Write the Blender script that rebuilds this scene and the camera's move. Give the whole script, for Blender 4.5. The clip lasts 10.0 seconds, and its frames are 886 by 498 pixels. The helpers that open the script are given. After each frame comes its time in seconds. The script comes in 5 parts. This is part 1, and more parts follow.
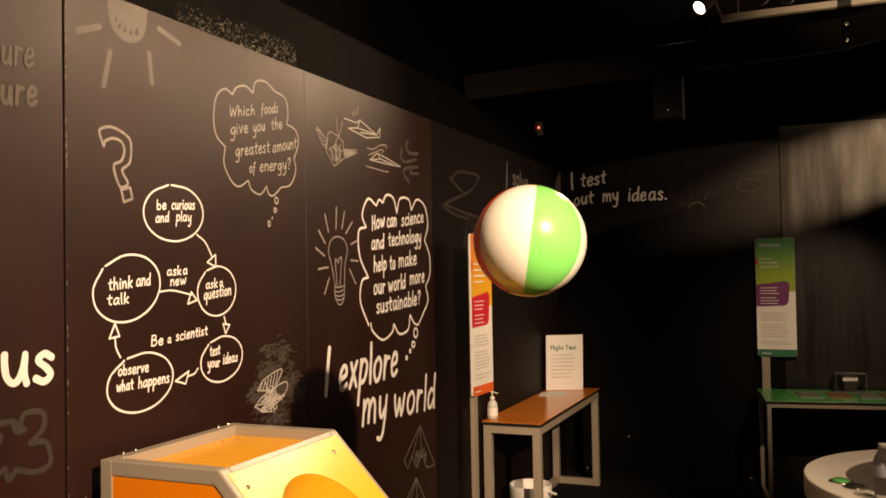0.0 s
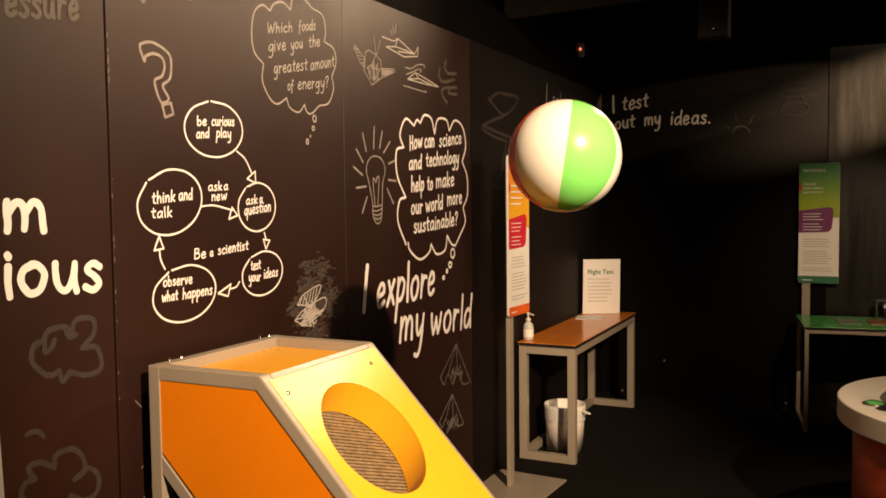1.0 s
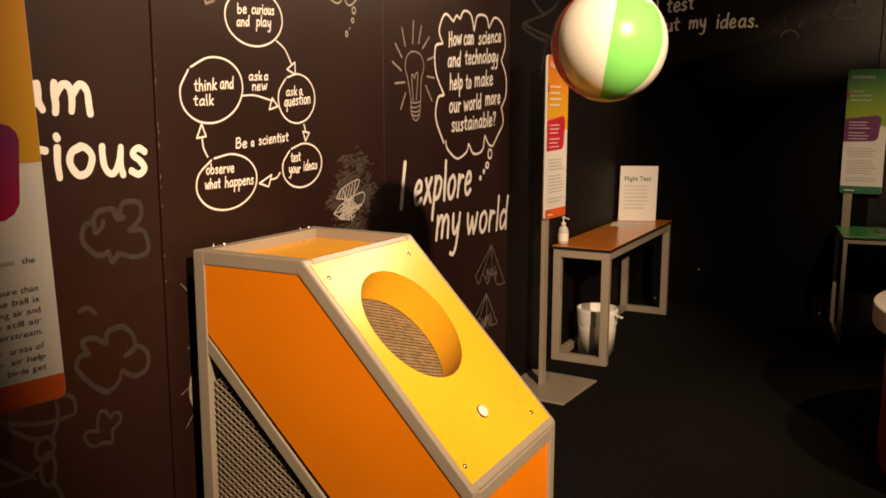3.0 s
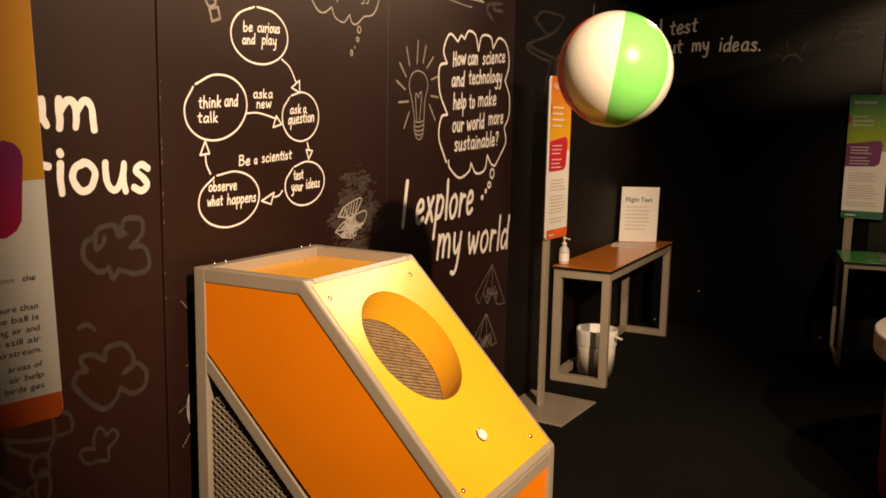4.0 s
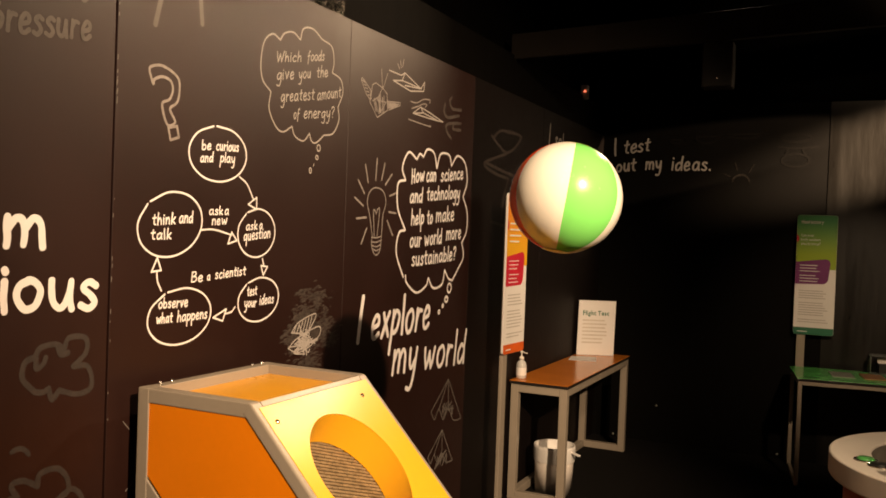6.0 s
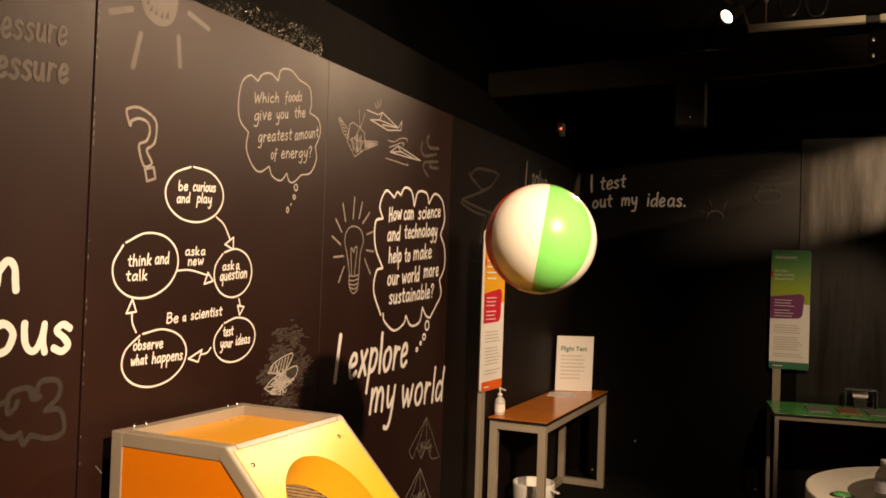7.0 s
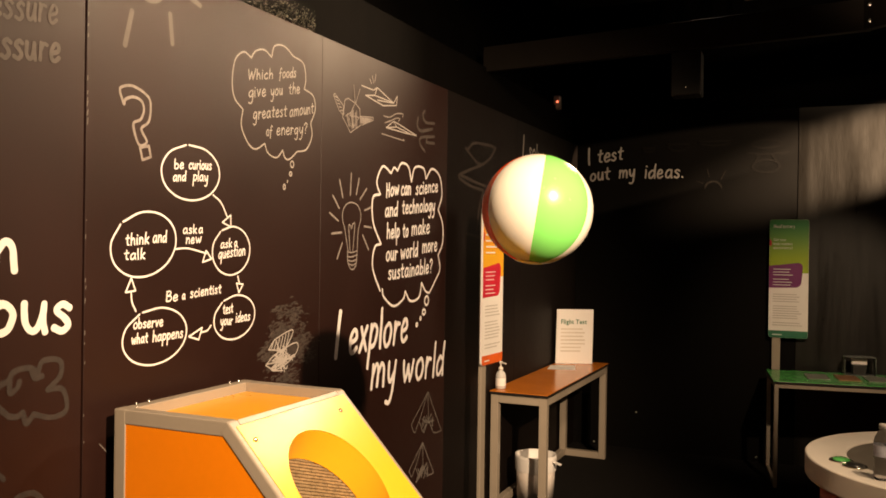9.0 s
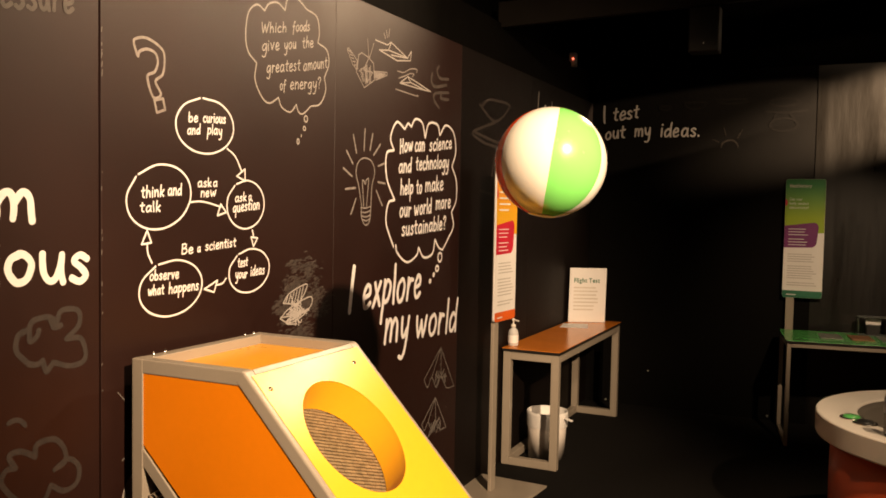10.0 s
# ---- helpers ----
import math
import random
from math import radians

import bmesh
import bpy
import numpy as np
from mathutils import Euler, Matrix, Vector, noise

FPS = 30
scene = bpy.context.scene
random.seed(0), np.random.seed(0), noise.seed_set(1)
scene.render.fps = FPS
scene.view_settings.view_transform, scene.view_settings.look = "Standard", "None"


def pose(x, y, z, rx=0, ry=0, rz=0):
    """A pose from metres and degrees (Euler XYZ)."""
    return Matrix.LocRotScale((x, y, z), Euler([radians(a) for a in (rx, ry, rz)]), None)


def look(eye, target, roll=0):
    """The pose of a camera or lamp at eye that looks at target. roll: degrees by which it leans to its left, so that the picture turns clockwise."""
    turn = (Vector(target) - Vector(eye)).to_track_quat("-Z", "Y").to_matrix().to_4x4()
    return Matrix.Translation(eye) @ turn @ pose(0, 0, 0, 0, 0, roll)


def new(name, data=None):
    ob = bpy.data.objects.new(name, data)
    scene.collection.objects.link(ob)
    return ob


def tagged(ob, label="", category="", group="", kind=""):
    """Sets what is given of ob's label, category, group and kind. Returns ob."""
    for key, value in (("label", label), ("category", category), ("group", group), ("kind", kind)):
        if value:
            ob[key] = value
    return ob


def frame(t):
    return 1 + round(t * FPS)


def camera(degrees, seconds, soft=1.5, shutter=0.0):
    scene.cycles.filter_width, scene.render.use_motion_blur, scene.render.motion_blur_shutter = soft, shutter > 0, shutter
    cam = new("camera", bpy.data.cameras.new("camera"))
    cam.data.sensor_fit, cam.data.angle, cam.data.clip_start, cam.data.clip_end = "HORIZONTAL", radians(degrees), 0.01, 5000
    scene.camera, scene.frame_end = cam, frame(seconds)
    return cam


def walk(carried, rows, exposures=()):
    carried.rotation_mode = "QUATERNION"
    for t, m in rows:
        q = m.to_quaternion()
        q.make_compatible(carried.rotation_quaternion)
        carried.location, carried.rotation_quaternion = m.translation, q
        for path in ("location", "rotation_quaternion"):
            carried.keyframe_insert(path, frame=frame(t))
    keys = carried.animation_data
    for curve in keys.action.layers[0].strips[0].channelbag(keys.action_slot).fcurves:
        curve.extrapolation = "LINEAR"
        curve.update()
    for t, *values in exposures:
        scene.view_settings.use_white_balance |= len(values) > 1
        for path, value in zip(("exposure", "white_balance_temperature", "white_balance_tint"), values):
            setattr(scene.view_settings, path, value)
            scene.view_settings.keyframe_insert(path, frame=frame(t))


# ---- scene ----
cam = camera(54.88, 10.0, soft=1.7)
# seconds, x, y, z, yaw, pitch, roll
ROWS = [
    (0, 0.0230, 0.0081, 1.7131, 22.792, 1.486, 1.065),
    (0.5, 0.0431, -0.0038, 1.6961, 24.834, -1.461, 1.130),
    (1, 0.0468, -0.0110, 1.6780, 25.480, -3.326, 0.633),
    (1.5, 0.0543, -0.0261, 1.6636, 26.216, -4.575, 0.723),
    (2, 0.0490, -0.0302, 1.6438, 26.676, -6.318, 0.368),
    (2.5, 0.0457, -0.0394, 1.6226, 27.598, -8.309, 0.540),
    (2.7, 0.0446, -0.0407, 1.6161, 27.700, -9.099, 0.384),
    (3.8, 0.0332, -0.0342, 1.6236, 28.007, -8.906, -0.838),
    (4, 0.0303, -0.0341, 1.6333, 27.902, -8.178, -1.068),
    (4.5, 0.0278, -0.0219, 1.6483, 27.169, -6.505, -1.357),
    (5, 0.0406, -0.0151, 1.6666, 26.320, -3.873, -1.582),
    (5.5, 0.0432, -0.0141, 1.6762, 25.854, -2.068, -1.978),
    (7, 0.0567, -0.0243, 1.7049, 23.970, 1.209, -1.911),
    (7.5, 0.0656, -0.0287, 1.7129, 23.140, 2.808, -1.659),
    (8, 0.0668, -0.0262, 1.7139, 22.848, 2.865, -1.000),
    (8.5, 0.0681, -0.0278, 1.7043, 23.478, 1.317, -0.841),
    (9, 0.0635, -0.0244, 1.6902, 23.934, -0.284, -0.793),
    (9.5, 0.0687, -0.0285, 1.6816, 24.383, -1.597, -0.699),
    (10, 0.0701, -0.0312, 1.6691, 24.880, -2.935, -1.068),
]
walk(cam, [(t, pose(x, y, z, 90 + pitch, roll, yaw)) for t, x, y, z, yaw, pitch, roll in ROWS],
     exposures=((0.0, 0.12), (0.5, 0.26), (1.0, 0.2), (2.0, 0.05), (4.0, 0.0), (5.0, 0.0), (7.0, 0.08), (7.5, 0.2), (8.5, 0.32), (9.5, 0.37), (10.0, 0.34)))

# ---- world and light: a dark, closed exhibition hall with warm spotlights and added fills ----
world = bpy.data.worlds.new("hall")
scene.world = world
world.use_nodes = True
world.node_tree.nodes["Background"].inputs["Color"].default_value = (1.0, 0.8, 0.6, 1)
world.node_tree.nodes["Background"].inputs["Strength"].default_value = 0.01
WARM = (1.0, 0.69, 0.42)


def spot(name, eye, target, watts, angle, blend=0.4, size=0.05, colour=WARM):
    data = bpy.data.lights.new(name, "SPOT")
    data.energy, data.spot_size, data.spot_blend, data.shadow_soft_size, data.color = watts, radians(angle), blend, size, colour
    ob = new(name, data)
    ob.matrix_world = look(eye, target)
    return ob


KEY = (2.1, -0.03, 3.39)
TRACK = (-0.495, 5.1, 3.195)
spot("key_spotlight", KEY, (-1.2, 2.92, 1.58), 1850, 50.5, 0.75)
spot("overhead_spotlight", (-0.4, 3.2, 3.15), (-1.88, 1.50, 2.55), 120, 64, 1.0)
spot("track_spotlight_beam", TRACK, (-1.88, 1.4, 2.15), 190, 74, 1.0, 0.04)
spot("graze_spotlight", (2.3, 6.72, 3.03), (-1.2, 7.2, 2.37), 1300, 9, 0.25, 0.02)
spot("panel_spotlight", (2.32, 6.70, 3.03), (0.85, 7.2, 2.58), 8200, 22, 0.7, 0.02)
# Added fill lamps without fixtures: brighten the tables, far sign and lighting track.
spot("table_fill", (0.6, 3.2, 3.4), (-1.6, 5.6, 1.1), 190, 34, 0.8)
spot("far_sign_fill", (0.9, 3.4, 2.9), (0.05, 6.75, 1.15), 290, 30, 1.0)
spot("round_table_fill", (1.3, 3.0, 3.4), (0.50, 4.1, 0.76), 200, 40, 0.8)
spot("track_fill", (1.6, 1.2, 2.6), (0.60, 5.0, 3.46), 480, 25, 1.0)


# ---- materials ----
def material(name, colour, rough=0.5, metal=0.0, vary=0.15, scale=8.0, bump=0.0, bump_scale=120.0, spec=0.5, stretch=(1, 1, 1), rough_vary=0.04, coat=0.0, dist=0.004):
    m = bpy.data.materials.new(name)
    m.use_nodes = True
    t = m.node_tree
    b = t.nodes["Principled BSDF"]
    b.inputs["Roughness"].default_value, b.inputs["Metallic"].default_value = rough, metal
    b.inputs["Specular IOR Level"].default_value = spec
    b.inputs["Coat Weight"].default_value = coat
    co = t.nodes.new("ShaderNodeTexCoord")
    mp = t.nodes.new("ShaderNodeMapping")
    mp.inputs["Scale"].default_value = stretch
    t.links.new(co.outputs["Object"], mp.inputs["Vector"])
    n1 = t.nodes.new("ShaderNodeTexNoise")
    n1.inputs["Scale"].default_value, n1.inputs["Detail"].default_value = scale, 6
    n2 = t.nodes.new("ShaderNodeTexNoise")
    n2.inputs["Scale"].default_value, n2.inputs["Detail"].default_value = scale * 12, 3
    for n in (n1, n2):
        t.links.new(mp.outputs["Vector"], n.inputs["Vector"])
    add = t.nodes.new("ShaderNodeMath")
    add.operation = "MULTIPLY_ADD"
    add.inputs[1].default_value = 0.4
    t.links.new(n2.outputs["Fac"], add.inputs[0])
    t.links.new(n1.outputs["Fac"], add.inputs[2])
    r = t.nodes.new("ShaderNodeValToRGB")
    r.color_ramp.elements[0].position, r.color_ramp.elements[1].position = 0.4, 1.0
    r.color_ramp.elements[0].color = (*[c * (1 - vary) for c in colour], 1)
    r.color_ramp.elements[1].color = (*[min(1, c * (1 + vary)) for c in colour], 1)
    t.links.new(add.outputs[0], r.inputs["Fac"])
    t.links.new(r.outputs["Color"], b.inputs["Base Color"])
    if rough_vary:
        rr = t.nodes.new("ShaderNodeMapRange")
        rr.inputs["From Min"].default_value, rr.inputs["From Max"].default_value = 0.4, 1.0
        rr.inputs["To Min"].default_value, rr.inputs["To Max"].default_value = max(0, rough - rough_vary), min(1, rough + rough_vary)
        t.links.new(add.outputs[0], rr.inputs["Value"])
        t.links.new(rr.outputs["Result"], b.inputs["Roughness"])
    if bump:
        n3 = t.nodes.new("ShaderNodeTexNoise")
        n3.inputs["Scale"].default_value, n3.inputs["Detail"].default_value = bump_scale, 4
        t.links.new(mp.outputs["Vector"], n3.inputs["Vector"])
        bp = t.nodes.new("ShaderNodeBump")
        bp.inputs["Strength"].default_value, bp.inputs["Distance"].default_value = bump, dist
        t.links.new(n3.outputs["Fac"], bp.inputs["Height"])
        t.links.new(bp.outputs["Normal"], b.inputs["Normal"])
    return m


def gradient(name, low, high, z0, z1, rough=0.35):
    """A printed colour that runs from low to high between two heights."""
    m = material(name, low, rough)
    t = m.node_tree
    g = t.nodes.new("ShaderNodeNewGeometry")
    s = t.nodes.new("ShaderNodeSeparateXYZ")
    r = t.nodes.new("ShaderNodeMapRange")
    r.inputs["From Min"].default_value, r.inputs["From Max"].default_value = z0, z1
    k = t.nodes.new("ShaderNodeValToRGB")
    k.color_ramp.elements[0].color, k.color_ramp.elements[1].color = (*low, 1), (*high, 1)
    t.links.new(g.outputs["Position"], s.inputs["Vector"])
    t.links.new(s.outputs["Z"], r.inputs["Value"])
    t.links.new(r.outputs["Result"], k.inputs["Fac"])
    t.links.new(k.outputs["Color"], t.nodes["Principled BSDF"].inputs["Base Color"])
    return m


M = dict(
    wall=material("chalkboard_paint", (0.0172, 0.0053, 0.0034), 0.50, vary=0.2, scale=2.0, bump=0.06, bump_scale=260, spec=0.34, rough_vary=0.05),
    far_panel=material("dull_black_far_panel", (0.0054, 0.0031, 0.0024), 0.58, vary=0.25, scale=2.0, bump=0.06, bump_scale=260, spec=0.17, rough_vary=0.05),
    back=material("black_wall_paint", (0.0030, 0.0025, 0.0021), 0.75, vary=0.3, scale=2.0, bump=0.05, bump_scale=200, spec=0.08),
    streak=material("streaked_grey_panel", (0.006, 0.005, 0.004), 0.36, vary=0.4, scale=3.0, stretch=(4, 1, 0.35), bump=0.05, spec=0.5, rough_vary=0.10),
    foil=material("crinkled_black_foil", (0.10, 0.09, 0.072), 0.30, metal=0.8, vary=0.5, scale=20, spec=0.4, rough_vary=0.05),
    lining=material("matt_black_lining", (0.0016, 0.0014, 0.0013), 0.9, vary=0.4, scale=6, bump=0.2, bump_scale=60, spec=0.02, rough_vary=0),
    low_lining=material("dull_brown_black_lining", (0.0024, 0.0019, 0.0015), 0.8, vary=0.5, scale=6, stretch=(1, 3, 0.5), bump=0.2, bump_scale=60, spec=0.06, rough_vary=0),
    dark=material("black_ceiling_paint", (0.006, 0.0055, 0.0055), 0.8, vary=0.3, scale=3, rough_vary=0),
    beam=material("dark_brown_beam_paint", (0.0095, 0.0076, 0.0062), 0.7, vary=0.2, scale=4, spec=0.12),
    carpet=material("charcoal_carpet", (0.0085, 0.0076, 0.0070), 0.95, vary=0.4, scale=30, bump=0.7, bump_scale=400, spec=0.1, rough_vary=0),
    frame=material("grey_powder_coat", (0.33, 0.285, 0.23), 0.34, metal=0.0, vary=0.06, scale=6, bump=0.03, bump_scale=500),
    orange=material("orange_laminate", (0.84, 0.235, 0.003), 0.38, vary=0.05, scale=4, bump=0.02, bump_scale=300),
    # the cabinet's orange, yellowed and brightened to stand for stronger light
    orange_lit=material("orange_laminate_lit", (0.90, 0.42, 0.008), 0.30, vary=0.05, scale=4, bump=0.02, bump_scale=300),
    yellow=material("yellow_laminate", (0.90, 0.475, 0.018), 0.30, vary=0.04, scale=4, bump=0.02, bump_scale=300),
    table_orange=material("orange_table_laminate", (0.60, 0.19, 0.022), 0.22, vary=0.08, scale=5),
    table_edge=material("black_table_edge", (0.015, 0.013, 0.012), 0.35),
    green=material("green_table_laminate", (0.10, 0.44, 0.11), 0.18, vary=0.08, scale=5),
    expanded=material("dark_expanded_metal", (0.27, 0.225, 0.175), 0.45, metal=0.0),
    grille=material("brown_woven_grille", (0.23, 0.165, 0.088), 0.75, vary=0.45, scale=30),
    grille_dark=material("dark_grille_gap", (0.07, 0.05, 0.035), 0.9),
    steel=material("bright_steel", (0.6, 0.57, 0.52), 0.25, metal=1.0),
    white=material("white_paint_marker", (0.81, 0.785, 0.78), 0.6, vary=0.05, scale=10, rough_vary=0),
    chalk=material("grey_chalk", (0.25, 0.222, 0.205), 0.9, vary=0.3, scale=60, rough_vary=0),
    faint=material("faint_chalk", (0.072, 0.058, 0.050), 0.58, vary=0.35, scale=40, rough_vary=0),
    pale=material("soft_white_chalk", (0.38, 0.35, 0.325), 0.8, vary=0.15, scale=50, rough_vary=0),
    dim=material("dim_chalk", (0.14, 0.122, 0.110), 0.9, vary=0.3, scale=50, rough_vary=0),
    ghost=material("nearly_rubbed_out_chalk", (0.0054, 0.0046, 0.0040), 0.9, vary=0.35, scale=40, spec=0.08, rough_vary=0),
    haze=material("half_rubbed_chalk", (0.018, 0.015, 0.0125), 0.9, vary=0.35, scale=40, spec=0.08, rough_vary=0),
    smear=material("smeared_chalk", (0.049, 0.037, 0.031), 0.7, vary=0.5, scale=60, rough_vary=0),
    worn=material("worn_chalk", (0.030, 0.0215, 0.0175), 0.8, vary=0.35, scale=40, rough_vary=0),
    bowl=material("dark_grey_basin", (0.10, 0.088, 0.072), 0.4, vary=0.15, scale=5),
    cap=material("pale_grey_cap", (0.34, 0.33, 0.32), 0.4),
    half=material("pale_rubbed_chalk", (0.125, 0.110, 0.099), 0.7, vary=0.2, scale=20, rough_vary=0),
    cream=material("cream_painted_metal", (0.62, 0.55, 0.44), 0.4, vary=0.05),
    cable=material("black_rubber_cable", (0.014, 0.013, 0.013), 0.25),
    speaker=material("black_speaker_case", (0.0060, 0.0054, 0.0050), 0.6, spec=0.15),
    paper=material("white_printed_paper", (0.80, 0.78, 0.76), 0.55, vary=0.03, scale=6),
    soft_ink=material("soft_black_print", (0.14, 0.13, 0.125), 0.6),
    faint_ink=material("pale_print", (0.62, 0.575, 0.52), 0.6),
    grey_ink=material("grey_print", (0.50, 0.475, 0.45), 0.6),
    ball_white=material("white_vinyl", (0.86, 0.83, 0.75), 0.25, vary=0.03, scale=5, coat=0.3),
    ball_green=material("green_vinyl", (0.22, 0.74, 0.16), 0.25, vary=0.03, scale=5, coat=0.3),
    ball_red=material("orange_red_vinyl", (0.80, 0.09, 0.015), 0.25, vary=0.03, scale=5, coat=0.3),
    ball_yellow=material("yellow_vinyl", (0.85, 0.70, 0.04), 0.25, vary=0.03, scale=5, coat=0.3),
    purple=material("purple_print", (0.16, 0.02, 0.13), 0.4),
    crimson=material("crimson_print", (0.58, 0.018, 0.045), 0.4),
    teal=material("dark_green_print", (0.03, 0.16, 0.09), 0.4),
    red_foot=material("orange_red_print", (0.75, 0.13, 0.02), 0.4),
    top_white=material("white_solid_surface", (0.72, 0.68, 0.62), 0.35, vary=0.03),
    drum=material("orange_red_laminate", (0.42, 0.06, 0.012), 0.4, vary=0.06),
    plastic=material("translucent_white_plastic", (0.80, 0.74, 0.69), 0.35, vary=0.06),
    cloudy=material("clear_plastic_tint", (0.55, 0.55, 0.54), 0.15),
    black=material("black_plastic", (0.02, 0.02, 0.02), 0.4),
    zinc_plate=material("worn_zinc_sheet", (0.22, 0.23, 0.20), 0.55, metal=0.3, vary=0.25, scale=14),
    copper_plate=material("worn_copper_sheet", (0.30, 0.15, 0.07), 0.5, metal=0.3, vary=0.25, scale=14),
    case=material("clear_case_edge", (0.16, 0.18, 0.17), 0.2),
    copper=material("copper_plate", (0.55, 0.25, 0.10), 0.3, metal=1.0),
    zinc=material("zinc_plate", (0.5, 0.5, 0.48), 0.35, metal=1.0),
)
M["g_orange"] = gradient("orange_to_yellow_print", (0.80, 0.42, 0.02), (0.80, 0.18, 0.015), 1.62, 1.90)
M["g_green"] = gradient("lime_to_green_print", (0.30, 0.42, 0.02), (0.06, 0.30, 0.09), 1.62, 1.88)
M["g_yellow"] = gradient("yellow_print", (0.66, 0.34, 0.004), (0.66, 0.27, 0.003), 1.5, 1.9, 0.5)
M["g_blob"] = gradient("crimson_to_purple_print", (0.50, 0.012, 0.05), (0.20, 0.02, 0.12), 1.36, 1.56)


def glass(name, rough=0.02, ior=1.4):
    m = bpy.data.materials.new(name)
    m.use_nodes = True
    b = m.node_tree.nodes["Principled BSDF"]
    b.inputs["Transmission Weight"].default_value, b.inputs["Roughness"].default_value, b.inputs["IOR"].default_value = 1.0, rough, ior
    return m


def glow(name, colour, strength):
    m = bpy.data.materials.new(name)
    m.use_nodes = True
    b = m.node_tree.nodes["Principled BSDF"]
    b.inputs["Emission Color"].default_value, b.inputs["Emission Strength"].default_value = (*colour, 1), strength
    return m


M["glass"] = glass("clear_plastic")
M["thin_plastic"] = glass("thin_clear_plastic", 0.06, 1.12)
M["lamp"] = glow("lit_lamp_face", (1.0, 0.85, 0.62), 26)
M["led"] = glow("red_led", (1.0, 0.16, 0.08), 3)


# ---- building helpers ----
def thing(name, at, label, category, group="", kind=""):
    ob = new(name)
    ob.location = at
    ob.empty_display_size = 0.1
    return tagged(ob, label, category, group, kind)


def origin(ob):
    while ob.parent:
        ob = ob.parent
    return ob.location


def part(name, bm, mat, parent=None, label="", smooth=False):
    """Links a bmesh, given in world metres, as one mesh under a thing or a part."""
    me = bpy.data.meshes.new(name)
    if parent:
        bmesh.ops.translate(bm, verts=bm.verts, vec=-Vector(origin(parent)))
    bm.to_mesh(me)
    bm.free()
    for q in me.polygons:
        q.use_smooth = smooth
    me.materials.append(M[mat] if isinstance(mat, str) else mat)
    ob = new(name, me)
    if parent:
        ob.parent = parent
    return tagged(ob, label)


def block(x0, x1, y0, y1, z0, z1, bevel=0.0, seg=2):
    bm = bmesh.new()
    bmesh.ops.create_cube(bm, size=1, matrix=Matrix.Translation(((x0 + x1) / 2, (y0 + y1) / 2, (z0 + z1) / 2)) @ Matrix.Diagonal((x1 - x0, y1 - y0, z1 - z0, 1)))
    if bevel:
        bmesh.ops.bevel(bm, geom=bm.edges[:], offset=bevel, segments=seg, affect="EDGES", profile=0.5)
    return bm


def bar(a, b, w, h, up=(0, 0, 1), bevel=0.003):
    """A square bar from a to b; h along up, w across."""
    a, b = Vector(a), Vector(b)
    d = (b - a).normalized()
    side = d.cross(Vector(up)).normalized()
    u = side.cross(d)
    m = Matrix((side, d, u)).transposed().to_4x4()
    m.translation = (a + b) / 2
    bm = bmesh.new()
    bmesh.ops.create_cube(bm, size=1, matrix=m @ Matrix.Diagonal((w, (b - a).length, h, 1)))
    if bevel:
        bmesh.ops.bevel(bm, geom=bm.edges[:], offset=bevel, segments=2, affect="EDGES", profile=0.5)
    return bm


def rod(a, b, r, seg=16, r2=None):
    a, b = Vector(a), Vector(b)
    bm = bmesh.new()
    m = (b - a).to_track_quat("Z", "Y").to_matrix().to_4x4()
    m.translation = (a + b) / 2
    bmesh.ops.create_cone(bm, cap_ends=True, segments=seg, radius1=r, radius2=r if r2 is None else r2, depth=(b - a).length, matrix=m)
    return bm


def prism(points, vec, bevel=0.0):
    """A flat outline of 3D points pushed along vec."""
    bm = bmesh.new()
    f = bm.faces.new([bm.verts.new(p) for p in points])
    e = bmesh.ops.extrude_face_region(bm, geom=[f])
    bmesh.ops.translate(bm, verts=[v for v in e["geom"] if isinstance(v, bmesh.types.BMVert)], vec=vec)
    bmesh.ops.recalc_face_normals(bm, faces=bm.faces[:])
    if bevel:
        bmesh.ops.bevel(bm, geom=bm.edges[:], offset=bevel, segments=2, affect="EDGES", profile=0.5)
    return bm


def lathe(profile, at, seg=32, axis=(0, 0, 1)):
    """Turns (radius, height) pairs round an axis through at."""
    m = Vector(axis).to_track_quat("Z", "Y").to_matrix().to_4x4()
    m.translation = at
    bm = bmesh.new()
    rings = [[bm.verts.new(m @ Vector((r * math.cos(2 * math.pi * i / seg), r * math.sin(2 * math.pi * i / seg), h))) for i in range(seg)] for r, h in profile]
    for a, b in zip(rings, rings[1:]):
        for i in range(seg):
            bm.faces.new((a[i], a[(i + 1) % seg], b[(i + 1) % seg], b[i]))
    bmesh.ops.remove_doubles(bm, verts=bm.verts, dist=1e-5)
    bmesh.ops.recalc_face_normals(bm, faces=bm.faces[:])
    return bm


def joined(*bms):
    out = bmesh.new()
    for b in bms:
        me = bpy.data.meshes.new("scratch")
        b.to_mesh(me)
        b.free()
        out.from_mesh(me)
        bpy.data.meshes.remove(me)
    return out


def tube(points, r, seg=8):
    """A bent round tube through 3D points."""
    pts = [Vector(p) for p in points]
    bm = bmesh.new()
    rings = []
    for i, p in enumerate(pts):
        d = (pts[min(i + 1, len(pts) - 1)] - pts[max(i - 1, 0)]).normalized()
        q = d.to_track_quat("Z", "Y")
        rings.append([bm.verts.new(p + q @ Vector((r * math.cos(2 * math.pi * k / seg), r * math.sin(2 * math.pi * k / seg), 0))) for k in range(seg)])
    for a, b in zip(rings, rings[1:]):
        for k in range(seg):
            bm.faces.new((a[k], a[(k + 1) % seg], b[(k + 1) % seg], b[k]))
    return bm


